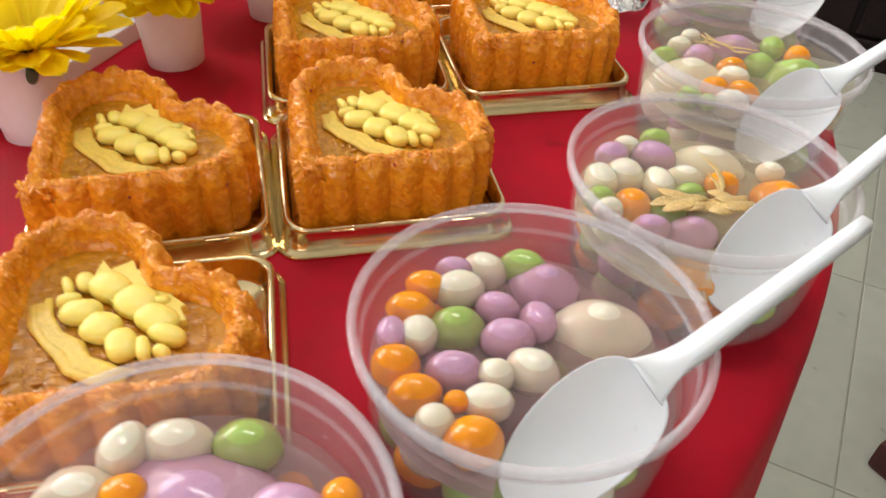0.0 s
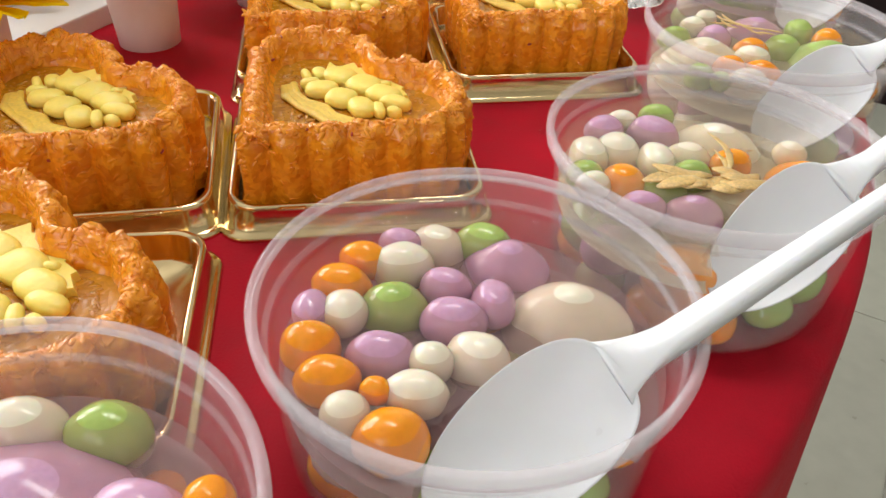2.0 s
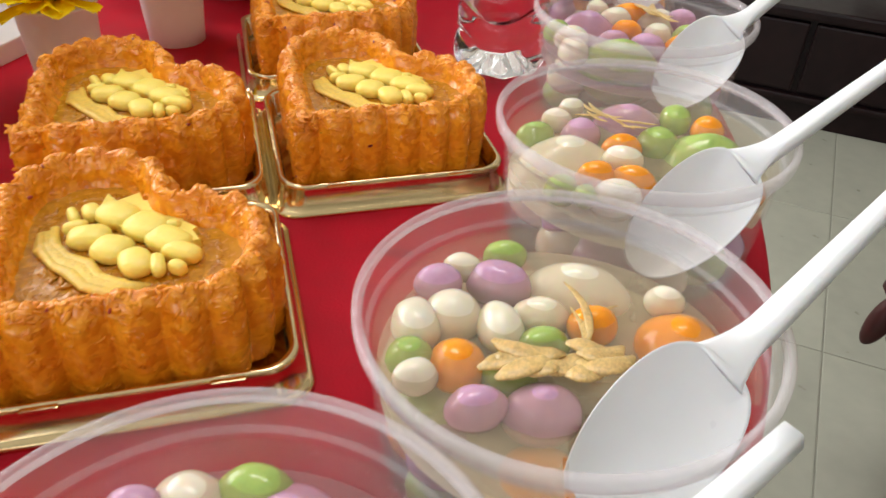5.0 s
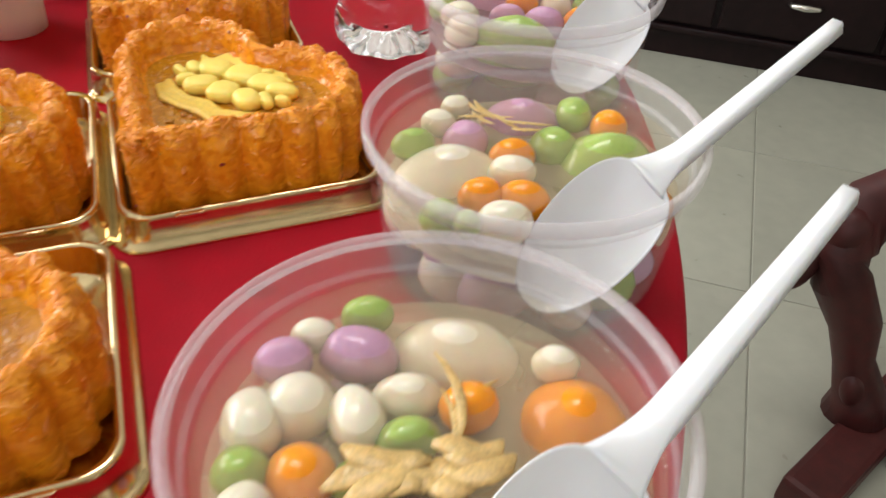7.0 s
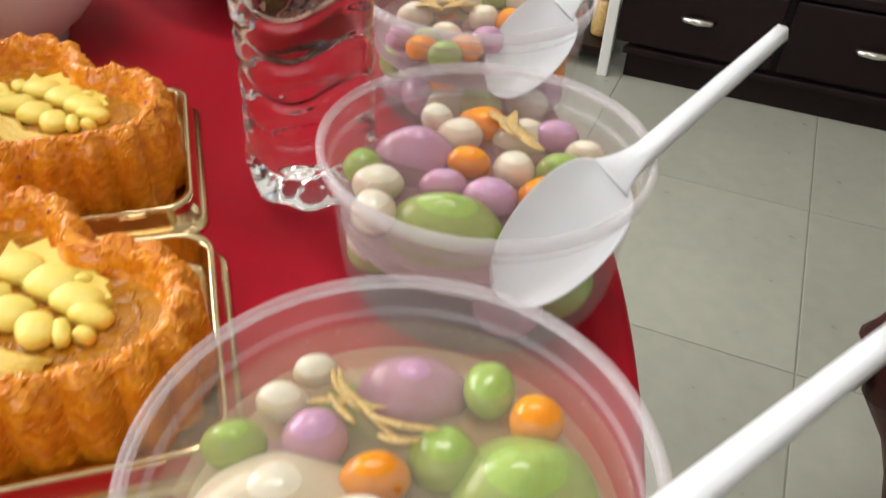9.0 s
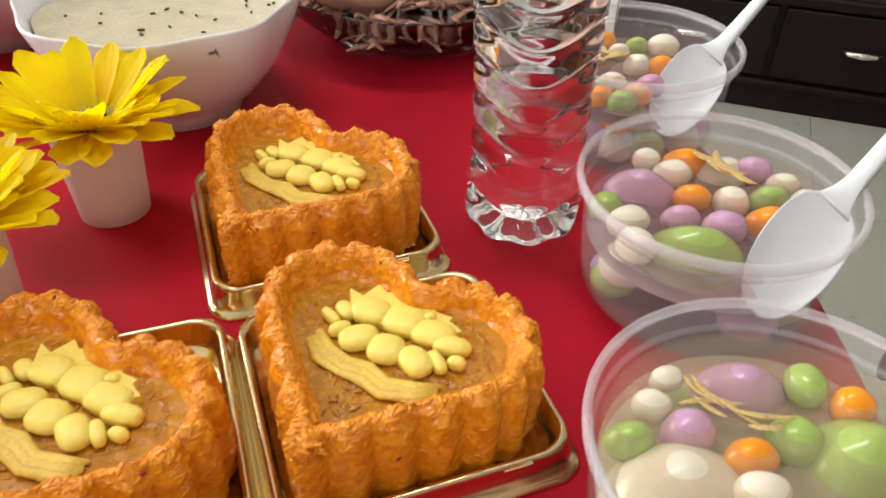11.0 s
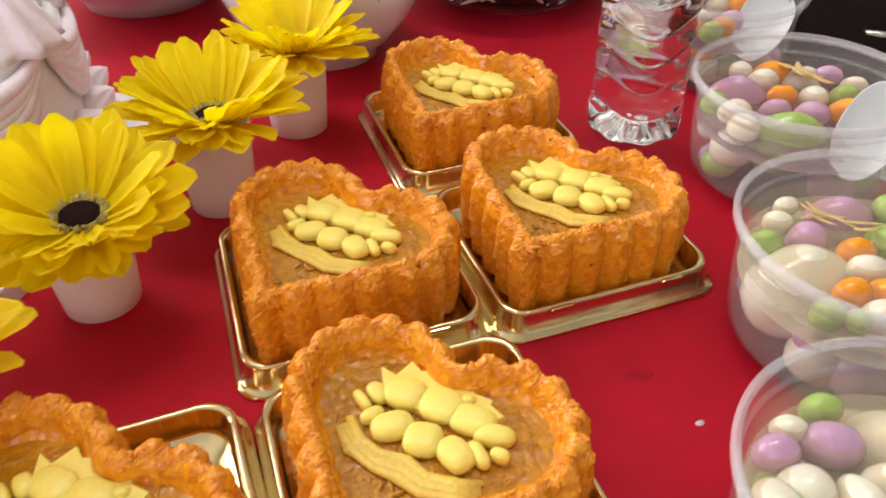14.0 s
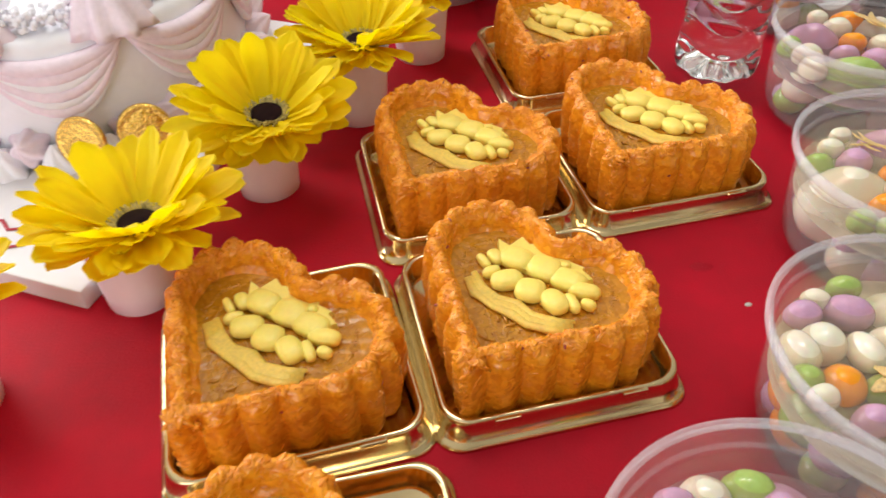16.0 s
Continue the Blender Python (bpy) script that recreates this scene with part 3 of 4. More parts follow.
def cup_meshes():
    outer = [(0.0004, 0.0016), (0.038, 0.0016), (0.0415, 0.0006), (0.0450, 0.0012), (0.0480, 0.0045), (0.0496, 0.010), (0.0507, 0.022), (0.0515, 0.035), (0.0519, 0.0455), (0.0522, 0.0466), (0.0532, 0.0472), (0.0535, 0.0490), (0.0537, 0.0520), (0.0539, 0.0548)]
    inner = [(r - 0.0007, z + 0.0006) for r, z in outer[::-1] if r > 0.01] + [(0.0004, 0.0022)]
    tub = raw(*lathe(outer + inner, 96), M["tub"])
    rim = raw(*lathe([(0.0534, 0.0546), (0.0536, 0.0562), (0.0543, 0.0571), (0.0554, 0.0572), (0.0562, 0.0566), (0.0563, 0.0546), (0.0560, 0.0524), (0.0556, 0.0524), (0.0554, 0.0548), (0.0545, 0.0552), (0.0534, 0.0546)], 96), M["rim"])
    ledge = raw(*lathe([(0.0522, 0.0464), (0.0529, 0.0470), (0.0532, 0.0478), (0.0527, 0.0479), (0.0520, 0.0473), (0.0518, 0.0465), (0.0522, 0.0464)], 96), M["tub"])
    return tub, rim, ledge


def within(points, outline):
    """Which points lie inside a closed outline."""
    inside = np.zeros(len(points), bool)
    for (x1, y1), (x2, y2) in zip(outline, np.roll(outline, -1, 0)):
        cross = (y1 > points[:, 1]) != (y2 > points[:, 1])
        inside ^= cross & (points[:, 0] < (x2 - x1) * (points[:, 1] - y1) / (y2 - y1 + 1e-12) + x1)
    return inside


def broth_sheet(r, z, stuff, wave, cup, dry):
    """A level of the broth in a tub; it stays out of the spoon's bowl, whose outline is `dry`, and of the gap between the bowl and the wall."""
    a = np.linspace(0, 2 * np.pi, 120, endpoint=False)
    rows = []
    for q in np.r_[1.0, 0.985, np.linspace(0.96, 0.02, 40)]:
        h = [z + (0.0008 if q > 0.99 and not wave else 0) + wave * noise.noise(Vector((q * math.cos(t) * 5, q * math.sin(t) * 5, z * 900))) * (1 if q < 0.95 else 0) for t in a]
        rows.append(np.stack([q * r * np.cos(a), q * r * np.sin(a), h], 1))
    v, f = grid_mesh(rows)
    mid = v[np.array(f)].mean(1)[:, :2]
    inside = np.any([within(np.array(cup) + mid * q, dry) for q in (1.0, 0.94, 0.88, 0.82, 0.76, 0.7, 0.64)], 0)
    return raw(v, [q for q, wet in zip(f, ~inside) if wet], stuff)


def spoon_frame(neck, tip, roll=-3):
    """Where a spoon lies: its x axis runs from the neck along the handle."""
    neck, tip = Vector(neck), Vector(tip)
    ax = (tip - neck).normalized()
    side = Vector((0, 0, 1)).cross(ax).normalized()
    m = Matrix((ax, side, ax.cross(side))).transposed().to_4x4()
    m.translation = neck
    return m @ pose(0, 0, 0, roll, 0, 0)


BOWL = dict(long=0.0545, wide=0.0160, deep=0.0066, drop=17, roll=36, bent=9)
BOWL_POSE = pose(0.0015, 0, 0.0014, BOWL["roll"], 0, BOWL["bent"]) @ pose(0, 0, 0, 0, -BOWL["drop"], 0)
SPOONS = (((-0.020, 0.093, 0.0540), (0.056, 0.116, 0.084)), ((0.070, 0.180, 0.0540), (0.1385, 0.2255, 0.082)), ((0.146, 0.270, 0.0540), (0.2095, 0.3185, 0.085)), ((0.1855, 0.3720, 0.0525), (0.253, 0.4075, 0.086)), ((0.2225, 0.5075, 0.0540), (0.286, 0.555, 0.085)), ((0.2285, 0.652, 0.0510), (0.2895, 0.7068, 0.0815)))


def bowl_outline(index, grow=1.0):
    m = spoon_frame(*SPOONS[index]) @ BOWL_POSE
    return np.array([(m @ Vector((BOWL["long"] * (-0.5 + 0.5 * grow * math.cos(t)), BOWL["wide"] * grow * math.sin(t), 0)))[:2] for t in np.linspace(0, 2 * np.pi, 48, endpoint=False)])


CUP = cup_meshes()


def lump(bm_seed, a, b, c, big):
    """A dough ball, slightly uneven; the large filled ones rise to a soft peak."""
    bm = bmesh.new()
    blob(bm, (0, 0, 0), (1, 1, 1), 0, 28 if big else 20, 18 if big else 14)
    for v in bm.verts:
        p = v.co * (1 + (0.05 if big else 0.07) * noise.noise(v.co * 1.3 + Vector((bm_seed, 0, 0))))
        peak = 0.10 * max(0, 1 - 2.2 * math.hypot(p.x, p.y)) if big and p.z > 0 else 0
        v.co = Vector((p.x * a, p.y * b, (p.z + peak) * c))
    return bm


def soup(index, balls, fill):
    x0, y0 = CUPS[index]
    beige = index in (2, 3)
    c = thing("dessert_cup", "clear plastic tub of sweet broth with coloured rice balls", "cup", pose(x0, y0, 0.0006, 0, 0, 40 * index), "dessert cups")
    part("tub", CUP[0], None, c)
    part("rolled_rim", CUP[1], None, c, "frosted rolled rim of the tub")
    part("stacking_ledge", CUP[2], None, c, "thin frosted stacking ledge")
    dry, wide_dry = bowl_outline(index), bowl_outline(index, 1.12)
    back = pose(0, 0, 0, 0, 0, -40 * index)
    b = part("broth", broth_sheet(0.0511, 0.0444, M["haze" if beige else "broth"], 0, (x0, y0), dry), None, c, "cloudy beige sweet broth" if beige else "clear mauve sweet broth", back)
    # two added sheets imitate the haze that veils whatever lies deeper
    part("cloudy_broth", broth_sheet(0.0499, 0.0365, M["murk" if beige else "mauve"], 0.0016, (x0, y0), dry), None, b, "thin sheet standing in for the haze inside the broth")
    part("settled_starch", broth_sheet(0.0494, 0.0295, M["deep_haze" if beige else "plum"], 0.0016, (x0, y0), dry), None, b, "denser sheet low down standing in for the broth haze")
    rnd = random.Random(index + 3)
    large = []
    spots = [[col, x / 1000, y / 1000, a / 1000, d / 1000] for col, x, y, a, d in balls]
    for step in range(40):        # float the small balls apart until they no longer cut each other deeply
        small = [w for w in spots if not w[0].isupper()]
        for p, q in [(p, q) for i, p in enumerate(small) for q in small[:i]]:
            dx, dy = p[1] - q[1], p[2] - q[2]
            gap, need = math.hypot(dx, dy) + 1e-6, 0.44 * (p[3] + p[4] + q[3] + q[4])
            if gap < need:
                push = 0.2 * (need - gap) / gap
                p[1], p[2], q[1], q[2] = p[1] + dx * push, p[2] + dy * push, q[1] - dx * push, q[2] - dy * push
    for k, (col, x, y, a, d) in enumerate(spots):
        big, far = col.isupper(), math.hypot(x, y) + 1e-6
        keep = min(1.0, (0.0497 - max(a, d) * 0.97) / far)
        x, y = x * keep, y * keep
        if not big and within(np.array([(x0 + x, y0 + y)]), wide_dry)[0]:
            continue
        h = min(0.95 * min(a, d * 1.15), 0.0195)
        top = (0.0470 if col == "G" else 0.0452) if big else 0.0472 + rnd.uniform(-0.0014, 0.0008)
        if big:
            large.append((x, y, max(a, d)))
        ob = part("rice_ball", lump(index * 50 + k, a, d, h, big), BALL[col.lower()], None, "", pose(x0 + x, y0 + y, top - h, 0, 0, rnd.uniform(-14, 14)))
        tagged(ob, ("large " if big else "small ") + COLOUR[col.lower()] + " glutinous rice ball floating in sweet broth", "rice ball", "rice balls in cups")
    for k in range(11):           # the second layer, dim under the cloudy broth
        a, d, r = 6.283 * (k * 0.618 % 1), 0.038 * math.sqrt((k + 0.5) / 11), rnd.uniform(0.0068, 0.0088)
        col = rnd.choice("wwgopp")
        if any(math.hypot(d * math.cos(a) - x, d * math.sin(a) - y) < w + 0.5 * r for x, y, w in large) or within(np.array([(x0 + d * math.cos(a), y0 + d * math.sin(a))]), bowl_outline(index, 1.3))[0]:
            continue
        ob = part("rice_ball", lump(index * 50 + 70 + k, r * 1.1, r * 0.95, r * 0.88, False), BALL[col], None, "", Matrix.Translation((x0 + d * math.cos(a), y0 + d * math.sin(a), 0.0345 - 0.84 * r)))
        tagged(ob, "small " + COLOUR[col] + " glutinous rice ball sunk in sweet broth", "rice ball", "rice balls in cups")
    for k in range(fill):
        a, d, r = 6.283 * (k + rnd.uniform(-0.3, 0.3)) / (fill / 2), rnd.uniform(0.034, 0.042), rnd.choice((0.008, 0.0095, 0.011, 0.0125))
        z = 0.0105 if k < fill / 2 else 0.0235
        z = max(z, r * 0.95 + 0.003)
        d = min(d, 0.0490 + (z - 0.012) * 0.06 - r * 1.2)
        col = rnd.choice("wwggoopp")
        if any(math.hypot(d * math.cos(a) - x, d * math.sin(a) - y) < w * 0.8 for x, y, w in large) or z > 0.015 and within(np.array([(x0 + d * math.cos(a), y0 + d * math.sin(a))]), bowl_outline(index, 1.3))[0]:
            continue
        ob = part("rice_ball", lump(index * 50 + 30 + k, r * 1.08, r, r * 0.88, False), BALL[col], None, "", Matrix.Translation((x0 + d * math.cos(a), y0 + d * math.sin(a), z)))
        tagged(ob, "small " + COLOUR[col] + " glutinous rice ball sunk in sweet broth", "rice ball", "rice balls in cups")


soup(0, [("g", 8.6, 38.7, 10.2, 7.9), ("w", -14, 36.6, 10.7, 7.7), ("w", -24.3, 33.3, 6.8, 8.6), ("P", -1.6, 19.3, 31.1, 22.4), ("p", 24.3, 17.7, 11.3, 8.1), ("p", 4.8, 7.8, 12.1, 8.7), ("o", 37.5, 22.3, 5.5, 5.7), ("o", -12.1, 8, 8.1, 9.7), ("p", 40.1, 10.2, 6.7, 6.9), ("w", 26.5, 2.2, 10.6, 7.7), ("o", -21.5, 19.1, 6.9, 6.2), ("w", -29.6, 22.8, 12.5, 9.8)], 26)
soup(1, [("p", -21.6, 36.9, 6.9, 5), ("g", -6.7, 40.1, 9.1, 6.5), ("w", -11.1, 39.4, 8.9, 7.7), ("w", -24.9, 28.7, 9.5, 6.9), ("o", -32.3, 27, 7.6, 5.5), ("o", -37.6, 16.3, 8.8, 6.4), ("p", -9, 18.9, 7.9, 5.7), ("p", 4.3, 13.5, 6.2, 8.1), ("p", -42.9, 2.3, 5, 6.8), ("w", -36.3, 3.4, 6.4, 7), ("g", -23.4, 9, 9.6, 8), ("p", -4.5, 4.1, 9.3, 6.7), ("o", -40.4, -10.5, 8, 7.3), ("p", -22.7, -10.1, 9.4, 6.8), ("w", -9.5, -11.9, 5.9, 5.4), ("w", 0.5, -5.8, 9, 7.3), ("o", -33.3, -21.2, 8.3, 6.3), ("w", -27.3, -28.9, 6, 5.7), ("w", -13.5, -23.9, 8.1, 5.9), ("o", -16.9, -32.5, 9, 7.7), ("W", 26.3, 15.4, 19.6, 15.6), ("P", 7.8, 34.2, 13.6, 11.9), ("o", -21.1, -24.1, 4, 3.4)], 26)
soup(2, [("w", -38.7, 11.2, 7.1, 9.5), ("w", -32.1, 12.3, 8.9, 8.7), ("w", -17.8, 8.7, 6.6, 9), ("w", -4.1, 14.3, 8.8, 6.3), ("p", -33.3, 26.2, 7.4, 5.7), ("p", -15.7, 29.2, 10, 7.2), ("w", -24.9, 33.8, 6, 4.4), ("g", -12.4, 40.9, 7, 5.1), ("W", 9.3, 29.8, 18.8, 13.6), ("w", 33.3, 20.8, 6.1, 4.8), ("o", 10, 9.2, 7.4, 6), ("g", -5.6, 2.1, 7.8, 5.6), ("o", -28.2, -5.3, 7.9, 8.1), ("O", 34.7, 5.9, 13.4, 13.8), ("g", -40.9, -4.1, 6.4, 5.8), ("g", -14.7, -8.7, 7.7, 6.7), ("w", -39.4, -12.6, 6.1, 4.8), ("p", -24, -21.2, 8.2, 5.9), ("P", -7.1, -19.8, 10.6, 7.9)], 26)
soup(3, [("w", -20.9, 35.5, 5.7, 4.1), ("w", -28.2, 26.8, 6.5, 4.9), ("g", -38, 15.8, 7.8, 5.7), ("p", -19.7, 17.4, 8.2, 7.2), ("P", 3.8, 34.5, 15.3, 11), ("g", 22.5, 31, 6.6, 7.9), ("o", 33.1, 21.6, 6.9, 6.1), ("g", 10.7, 11.8, 8.5, 8.1), ("G", 28.6, 5.3, 19.3, 15.8), ("o", -5.2, 4.6, 8.1, 6), ("w", -6.6, -8.5, 8.1, 5.9), ("W", -26.9, 1.6, 23.2, 17.7), ("o", -18.6, -18.3, 7.5, 6.1), ("o", -4.2, -20.9, 9.2, 7.2), ("w", -15.7, -29.8, 9.6, 7.4), ("g", -33, -27.9, 6.4, 5.8), ("g", -24.8, -32.6, 4.4, 5), ("o", 34.8, -25.1, 6.5, 6.7), ("o", -1.7, -25, 8.3, 6)], 26)
soup(4, [("o", 1.7, 39.3, 10.5, 7.6), ("w", -15.1, 40.7, 6.3, 5.2), ("w", -5.1, 31.8, 8.8, 6.4), ("P", -22.4, 24, 17.2, 13.7), ("o", -4.4, 10.8, 7.9, 5.7), ("w", 11.4, 7.7, 7.8, 7.2), ("p", -13.6, -2.7, 8.4, 6.1), ("p", 1.5, -10.3, 9.3, 6.7), ("g", -41.7, 8.3, 7.2, 6.8), ("w", -36, -4.2, 8.9, 6.4), ("w", -36.7, -18, 7.6, 8.9), ("G", -13.4, -20.4, 20.5, 14.7), ("p", 29.4, 28.9, 8.5, 6.2), ("w", 38.2, 17.4, 7.7, 5.6), ("g", 27.9, 7.7, 9.6, 6.9), ("w", 42.5, 5, 6.9, 5), ("o", 21.1, -8.3, 10.1, 7.3), ("w", 11.2, -21.7, 7.4, 5.4), ("W", 18.1, 32.5, 12.7, 9.1), ("o", 42, -13, 6.4, 5.6)], 26)
soup(5, [("o", -7, 36.9, 8.7, 6.2), ("w", -2.1, 20.1, 6.2, 4.7), ("g", 10.8, 28, 7, 5.1), ("w", 25.5, 26.1, 9.6, 6.9), ("w", -16.7, 17.7, 7.7, 5.5), ("w", 5, 3.5, 7.6, 6.7), ("o", 15.7, 1.7, 8.5, 7.3), ("g", 31.4, 0.4, 7.6, 5.5), ("w", -16.9, -17.1, 8, 5.8), ("o", -26.8, -32.4, 7.6, 5.5), ("o", -7.5, -32.4, 7.8, 5.6), ("p", 3.3, -21.3, 8.6, 6.2), ("g", -23.5, -23.5, 7.3, 5.3), ("w", -29.5, 5.3, 9, 7.2), ("g", -16.5, -38.4, 8, 5.8), ("p", -36, -22.5, 7.2, 5.6), ("w", 7, -41.5, 7.7, 5.5), ("o", 22.1, -26.4, 7.5, 5.8)], 26)


def ginger(pieces, a, b, seed, label, wide, spread, length):
    """Thin boiled strips strewn along the line from a to b on the broth."""
    rnd = random.Random(seed)
    g = thing("ginger_strips", label, "ginger", pose(a[0], a[1], 0.0462))
    dx, dy = b[0] - a[0], b[1] - a[1]
    way = math.atan2(dy, dx)
    for k in range(pieces):
        s0, h, l = rnd.uniform(0.1, 0.9), way + rnd.uniform(-0.6, 0.6), length * rnd.uniform(0.6, 1.2)
        off, bend, rise = rnd.uniform(-spread, spread), rnd.uniform(-0.9, 0.9), rnd.uniform(0, 0.0012)
        x, y = s0 * dx - off * math.sin(way), s0 * dy + off * math.cos(way)
        pts = [(x + l * q * math.cos(h + bend * q), y + l * q * math.sin(h + bend * q), rise + 0.0005 * math.cos(5 * q + k)) for q in (-0.5, -0.3, -0.1, 0.1, 0.3, 0.5)]
        v, f = tube(pts, [wide * q for q in (0.25, 0.8, 1.0, 0.9, 0.75, 0.2)], 8, 0.22)
        part("strip", raw(v, f, M["ginger"]), None, g)


ginger(13, (0.0930, 0.2790), (0.1290, 0.2800), 1, "crumpled boiled ginger slices floating on the broth", 0.0034, 0.0055, 0.018)
ginger(3, (0.1165, 0.2830), (0.1215, 0.3080), 5, "thin ginger thread floating on the broth", 0.0013, 0.001, 0.026)
ginger(7, (0.1290, 0.4330), (0.1620, 0.4090), 2, "thin ginger threads floating on the broth", 0.0011, 0.0022, 0.018)
ginger(5, (0.1915, 0.5600), (0.2050, 0.5380), 3, "pale ginger slices floating on the broth", 0.0024, 0.003, 0.018)
ginger(5, (0.1600, 0.6650), (0.1860, 0.6680), 4, "pale ginger slices floating on the broth", 0.0024, 0.003, 0.018)


def spoon(neck, tip):
    """White plastic spoon: an oval bowl and a channelled, tapering handle."""
    s = thing("plastic_spoon", "white disposable plastic spoon leaning in the dessert cup", "spoon", spoon_frame(neck, tip), "plastic spoons")
    length, rows = (Vector(tip) - Vector(neck)).length, []
    L, W, D, n = BOWL["long"], BOWL["wide"], BOWL["deep"], 48
    a = np.linspace(0, 2 * np.pi, n, endpoint=False)
    wide = W * np.sign(np.sin(a)) * np.abs(np.sin(a)) ** np.where(np.cos(a) > 0, 0.66, 0.85) * (1 + 0.10 * np.cos(a))
    inner = [(q, -0.92 * (1 - q ** 2.4), 1) for q in (0.04, 0.2, 0.36, 0.52, 0.66, 0.78, 0.87, 0.935, 0.965)]
    outer = [(1.0, 0.02, 1), (1.0, -0.03, 0)] + [(q, -1.0 * (1 - q ** 2.4), 0) for q in (0.97, 0.9, 0.8, 0.66, 0.5, 0.34, 0.18, 0.04)]
    for q, d, lift in inner + outer:
        rows.append(np.stack([-L / 2 + q * L / 2 * np.cos(a), q * wide, D * d + 0.0009 * lift + 0 * a], 1))
    v, f = grid_mesh(rows, True, True, True)
    part("bowl", raw(v, f, M["spoon"]), None, s, "", BOWL_POSE)
    rows = []
    for k in range(22):
        x = -0.0008 + (length + 0.0008) * (k / 21) ** 1.5
        near = min(1, max(0, 1 - x / 0.016))
        w = 0.0041 - 0.0019 * min(1, max(0, x / length)) + 0.0034 * near ** 2 * (1.2 if x < 0 else 1)
        h = 0.0034 * min(1, max(0.12, (x + 0.003) / 0.016))
        z, turn = 0.0004 + 0.0006 * near + 0.30 * min(x, 0), radians(BOWL["roll"]) * near
        ring = [(-w, 0.0004), (-w * 0.8, 0.0012), (w * 0.8, 0.0012), (w, 0.0004), (w, -h), (w * 0.72, -h), (w * 0.66, -min(h, 0.0006)), (-w * 0.66, -min(h, 0.0006)), (-w * 0.72, -h), (-w, -h)]
        rows.append([(x, y * math.cos(turn) - q * math.sin(turn), z + y * math.sin(turn) + q * math.cos(turn)) for y, q in ring])
    v, f = grid_mesh(rows, True, True, True)
    part("handle", raw(v, f, M["spoon"]), None, s)


for rest in SPOONS:
    spoon(*rest)


# ---- water bottle ----
def bottle():
    b = thing("water_bottle", "clear plastic water bottle with wavy ridges", "bottle", pose(0.118, 0.583, 0.0008))
    n, a, rows = 96, np.linspace(0, 2 * np.pi, 96, endpoint=False), []
    zs = np.r_[np.linspace(0.0, 0.012, 8), np.linspace(0.014, 0.128, 90), np.linspace(0.131, 0.178, 18), [0.185, 0.195]]
    for z in zs:
        r = 0.0275 if z > 0.012 else 0.0215 + 0.006 * math.sqrt(max(0, 1 - ((0.012 - z) / 0.012) ** 2))
        r = r - 0.0014 * math.sin(math.pi * min(1, max(0, (z - 0.012) / 0.09)))
        if z > 0.128:
            r = 0.0275 - 0.0155 * (0.5 - 0.5 * math.cos(math.pi * min(1, (z - 0.128) / 0.05)))
        wave = z + 0.0042 * np.sin(3 * a + 0.6)
        ridge = np.maximum(0, np.sin(2 * np.pi * wave / 0.0160)) ** 4 * 0.0014 * (1 if 0.016 < z < 0.126 else 0)
        foot = 0.0013 * np.cos(8 * a) * max(0, 1 - z / 0.020)
        rows.append(np.stack([(r - ridge + foot) * np.cos(a), (r - ridge + foot) * np.sin(a), np.full(n, z)], 1))
    v, f = grid_mesh(rows[8:], True, False, True)
    part("body", raw(v, f, M["water"]), None, b)
    base = []
    for r, z in ((0.0006, 0.0105), (0.0050, 0.0100), (0.0095, 0.0080), (0.0140, 0.0045), (0.0180, 0.0012)):
        base.append(np.stack([r * np.cos(a), r * np.sin(a), z + 0.0016 * np.cos(8 * a) * (r / 0.018) * (1 if r < 0.017 else 0)], 1))
    v, f = grid_mesh(base + rows[:9])
    part("foot", raw(v, f, M["water"]), None, b, "clear petal-shaped bottle foot")
    return b


bottle()


# ---- gerberas in paper cups ----
def petal_mesh(length, width, curl, cup, seed):
    rnd = random.Random(seed)
    rows = []
    for k in range(9):
        s = k / 8
        w = width * (0.30 + 0.70 * math.sin(math.pi * (0.12 + 0.46 * s))) * (math.sqrt(max(0.0, 1 - max(0, (s - 0.80) / 0.205) ** 2)))
        row = []
        for j in range(7):
            y = (j / 3 - 1)
            row.append((length * s, y * w / 2, curl * s * s * length + cup * w * y * y + 0.0006 * math.cos(y * 9) + 0.0006 * rnd.uniform(-1, 1) * s))
        rows.append(row)
    top = np.array(rows)
    v, f = grid_mesh([*top], False)
    return raw(v, f, M["petal"])


PETALS = [[petal_mesh(l, w, c, 0.16, s * 7 + k) for k in range(4)] for s, (l, w, c) in enumerate(((0.041, 0.0142, -0.06), (0.038, 0.0132, 0.08), (0.022, 0.0062, 0.10), (0.010, 0.0022, 0.1)))]


def paper_cup(x, y, seed):
    c = thing("paper_cup", "small pale pink paper cup holding a yellow gerbera", "cup", pose(x, y, 0.0008), "paper cups")
    v, f = lathe([(0.0004, 0.003), (0.0152, 0.003), (0.0158, 0.0), (0.0164, 0.0004), (0.0172, 0.012), (0.0186, 0.030), (0.0196, 0.0455), (0.0203, 0.0462), (0.0203, 0.0476), (0.0196, 0.0480), (0.0190, 0.0472), (0.0180, 0.028), (0.0167, 0.010), (0.0160, 0.006), (0.0004, 0.005)], 48)
    part("wall", raw(v, f, M["paper"]), None, c)
    part("rolled_lip", raw(*lathe([(0.0200, 0.0462), (0.0207, 0.0464), (0.0210, 0.0472), (0.0207, 0.0480), (0.0200, 0.0483), (0.0195, 0.0478), (0.0196, 0.0468), (0.0200, 0.0462)], 48), M["paper"]), None, c)


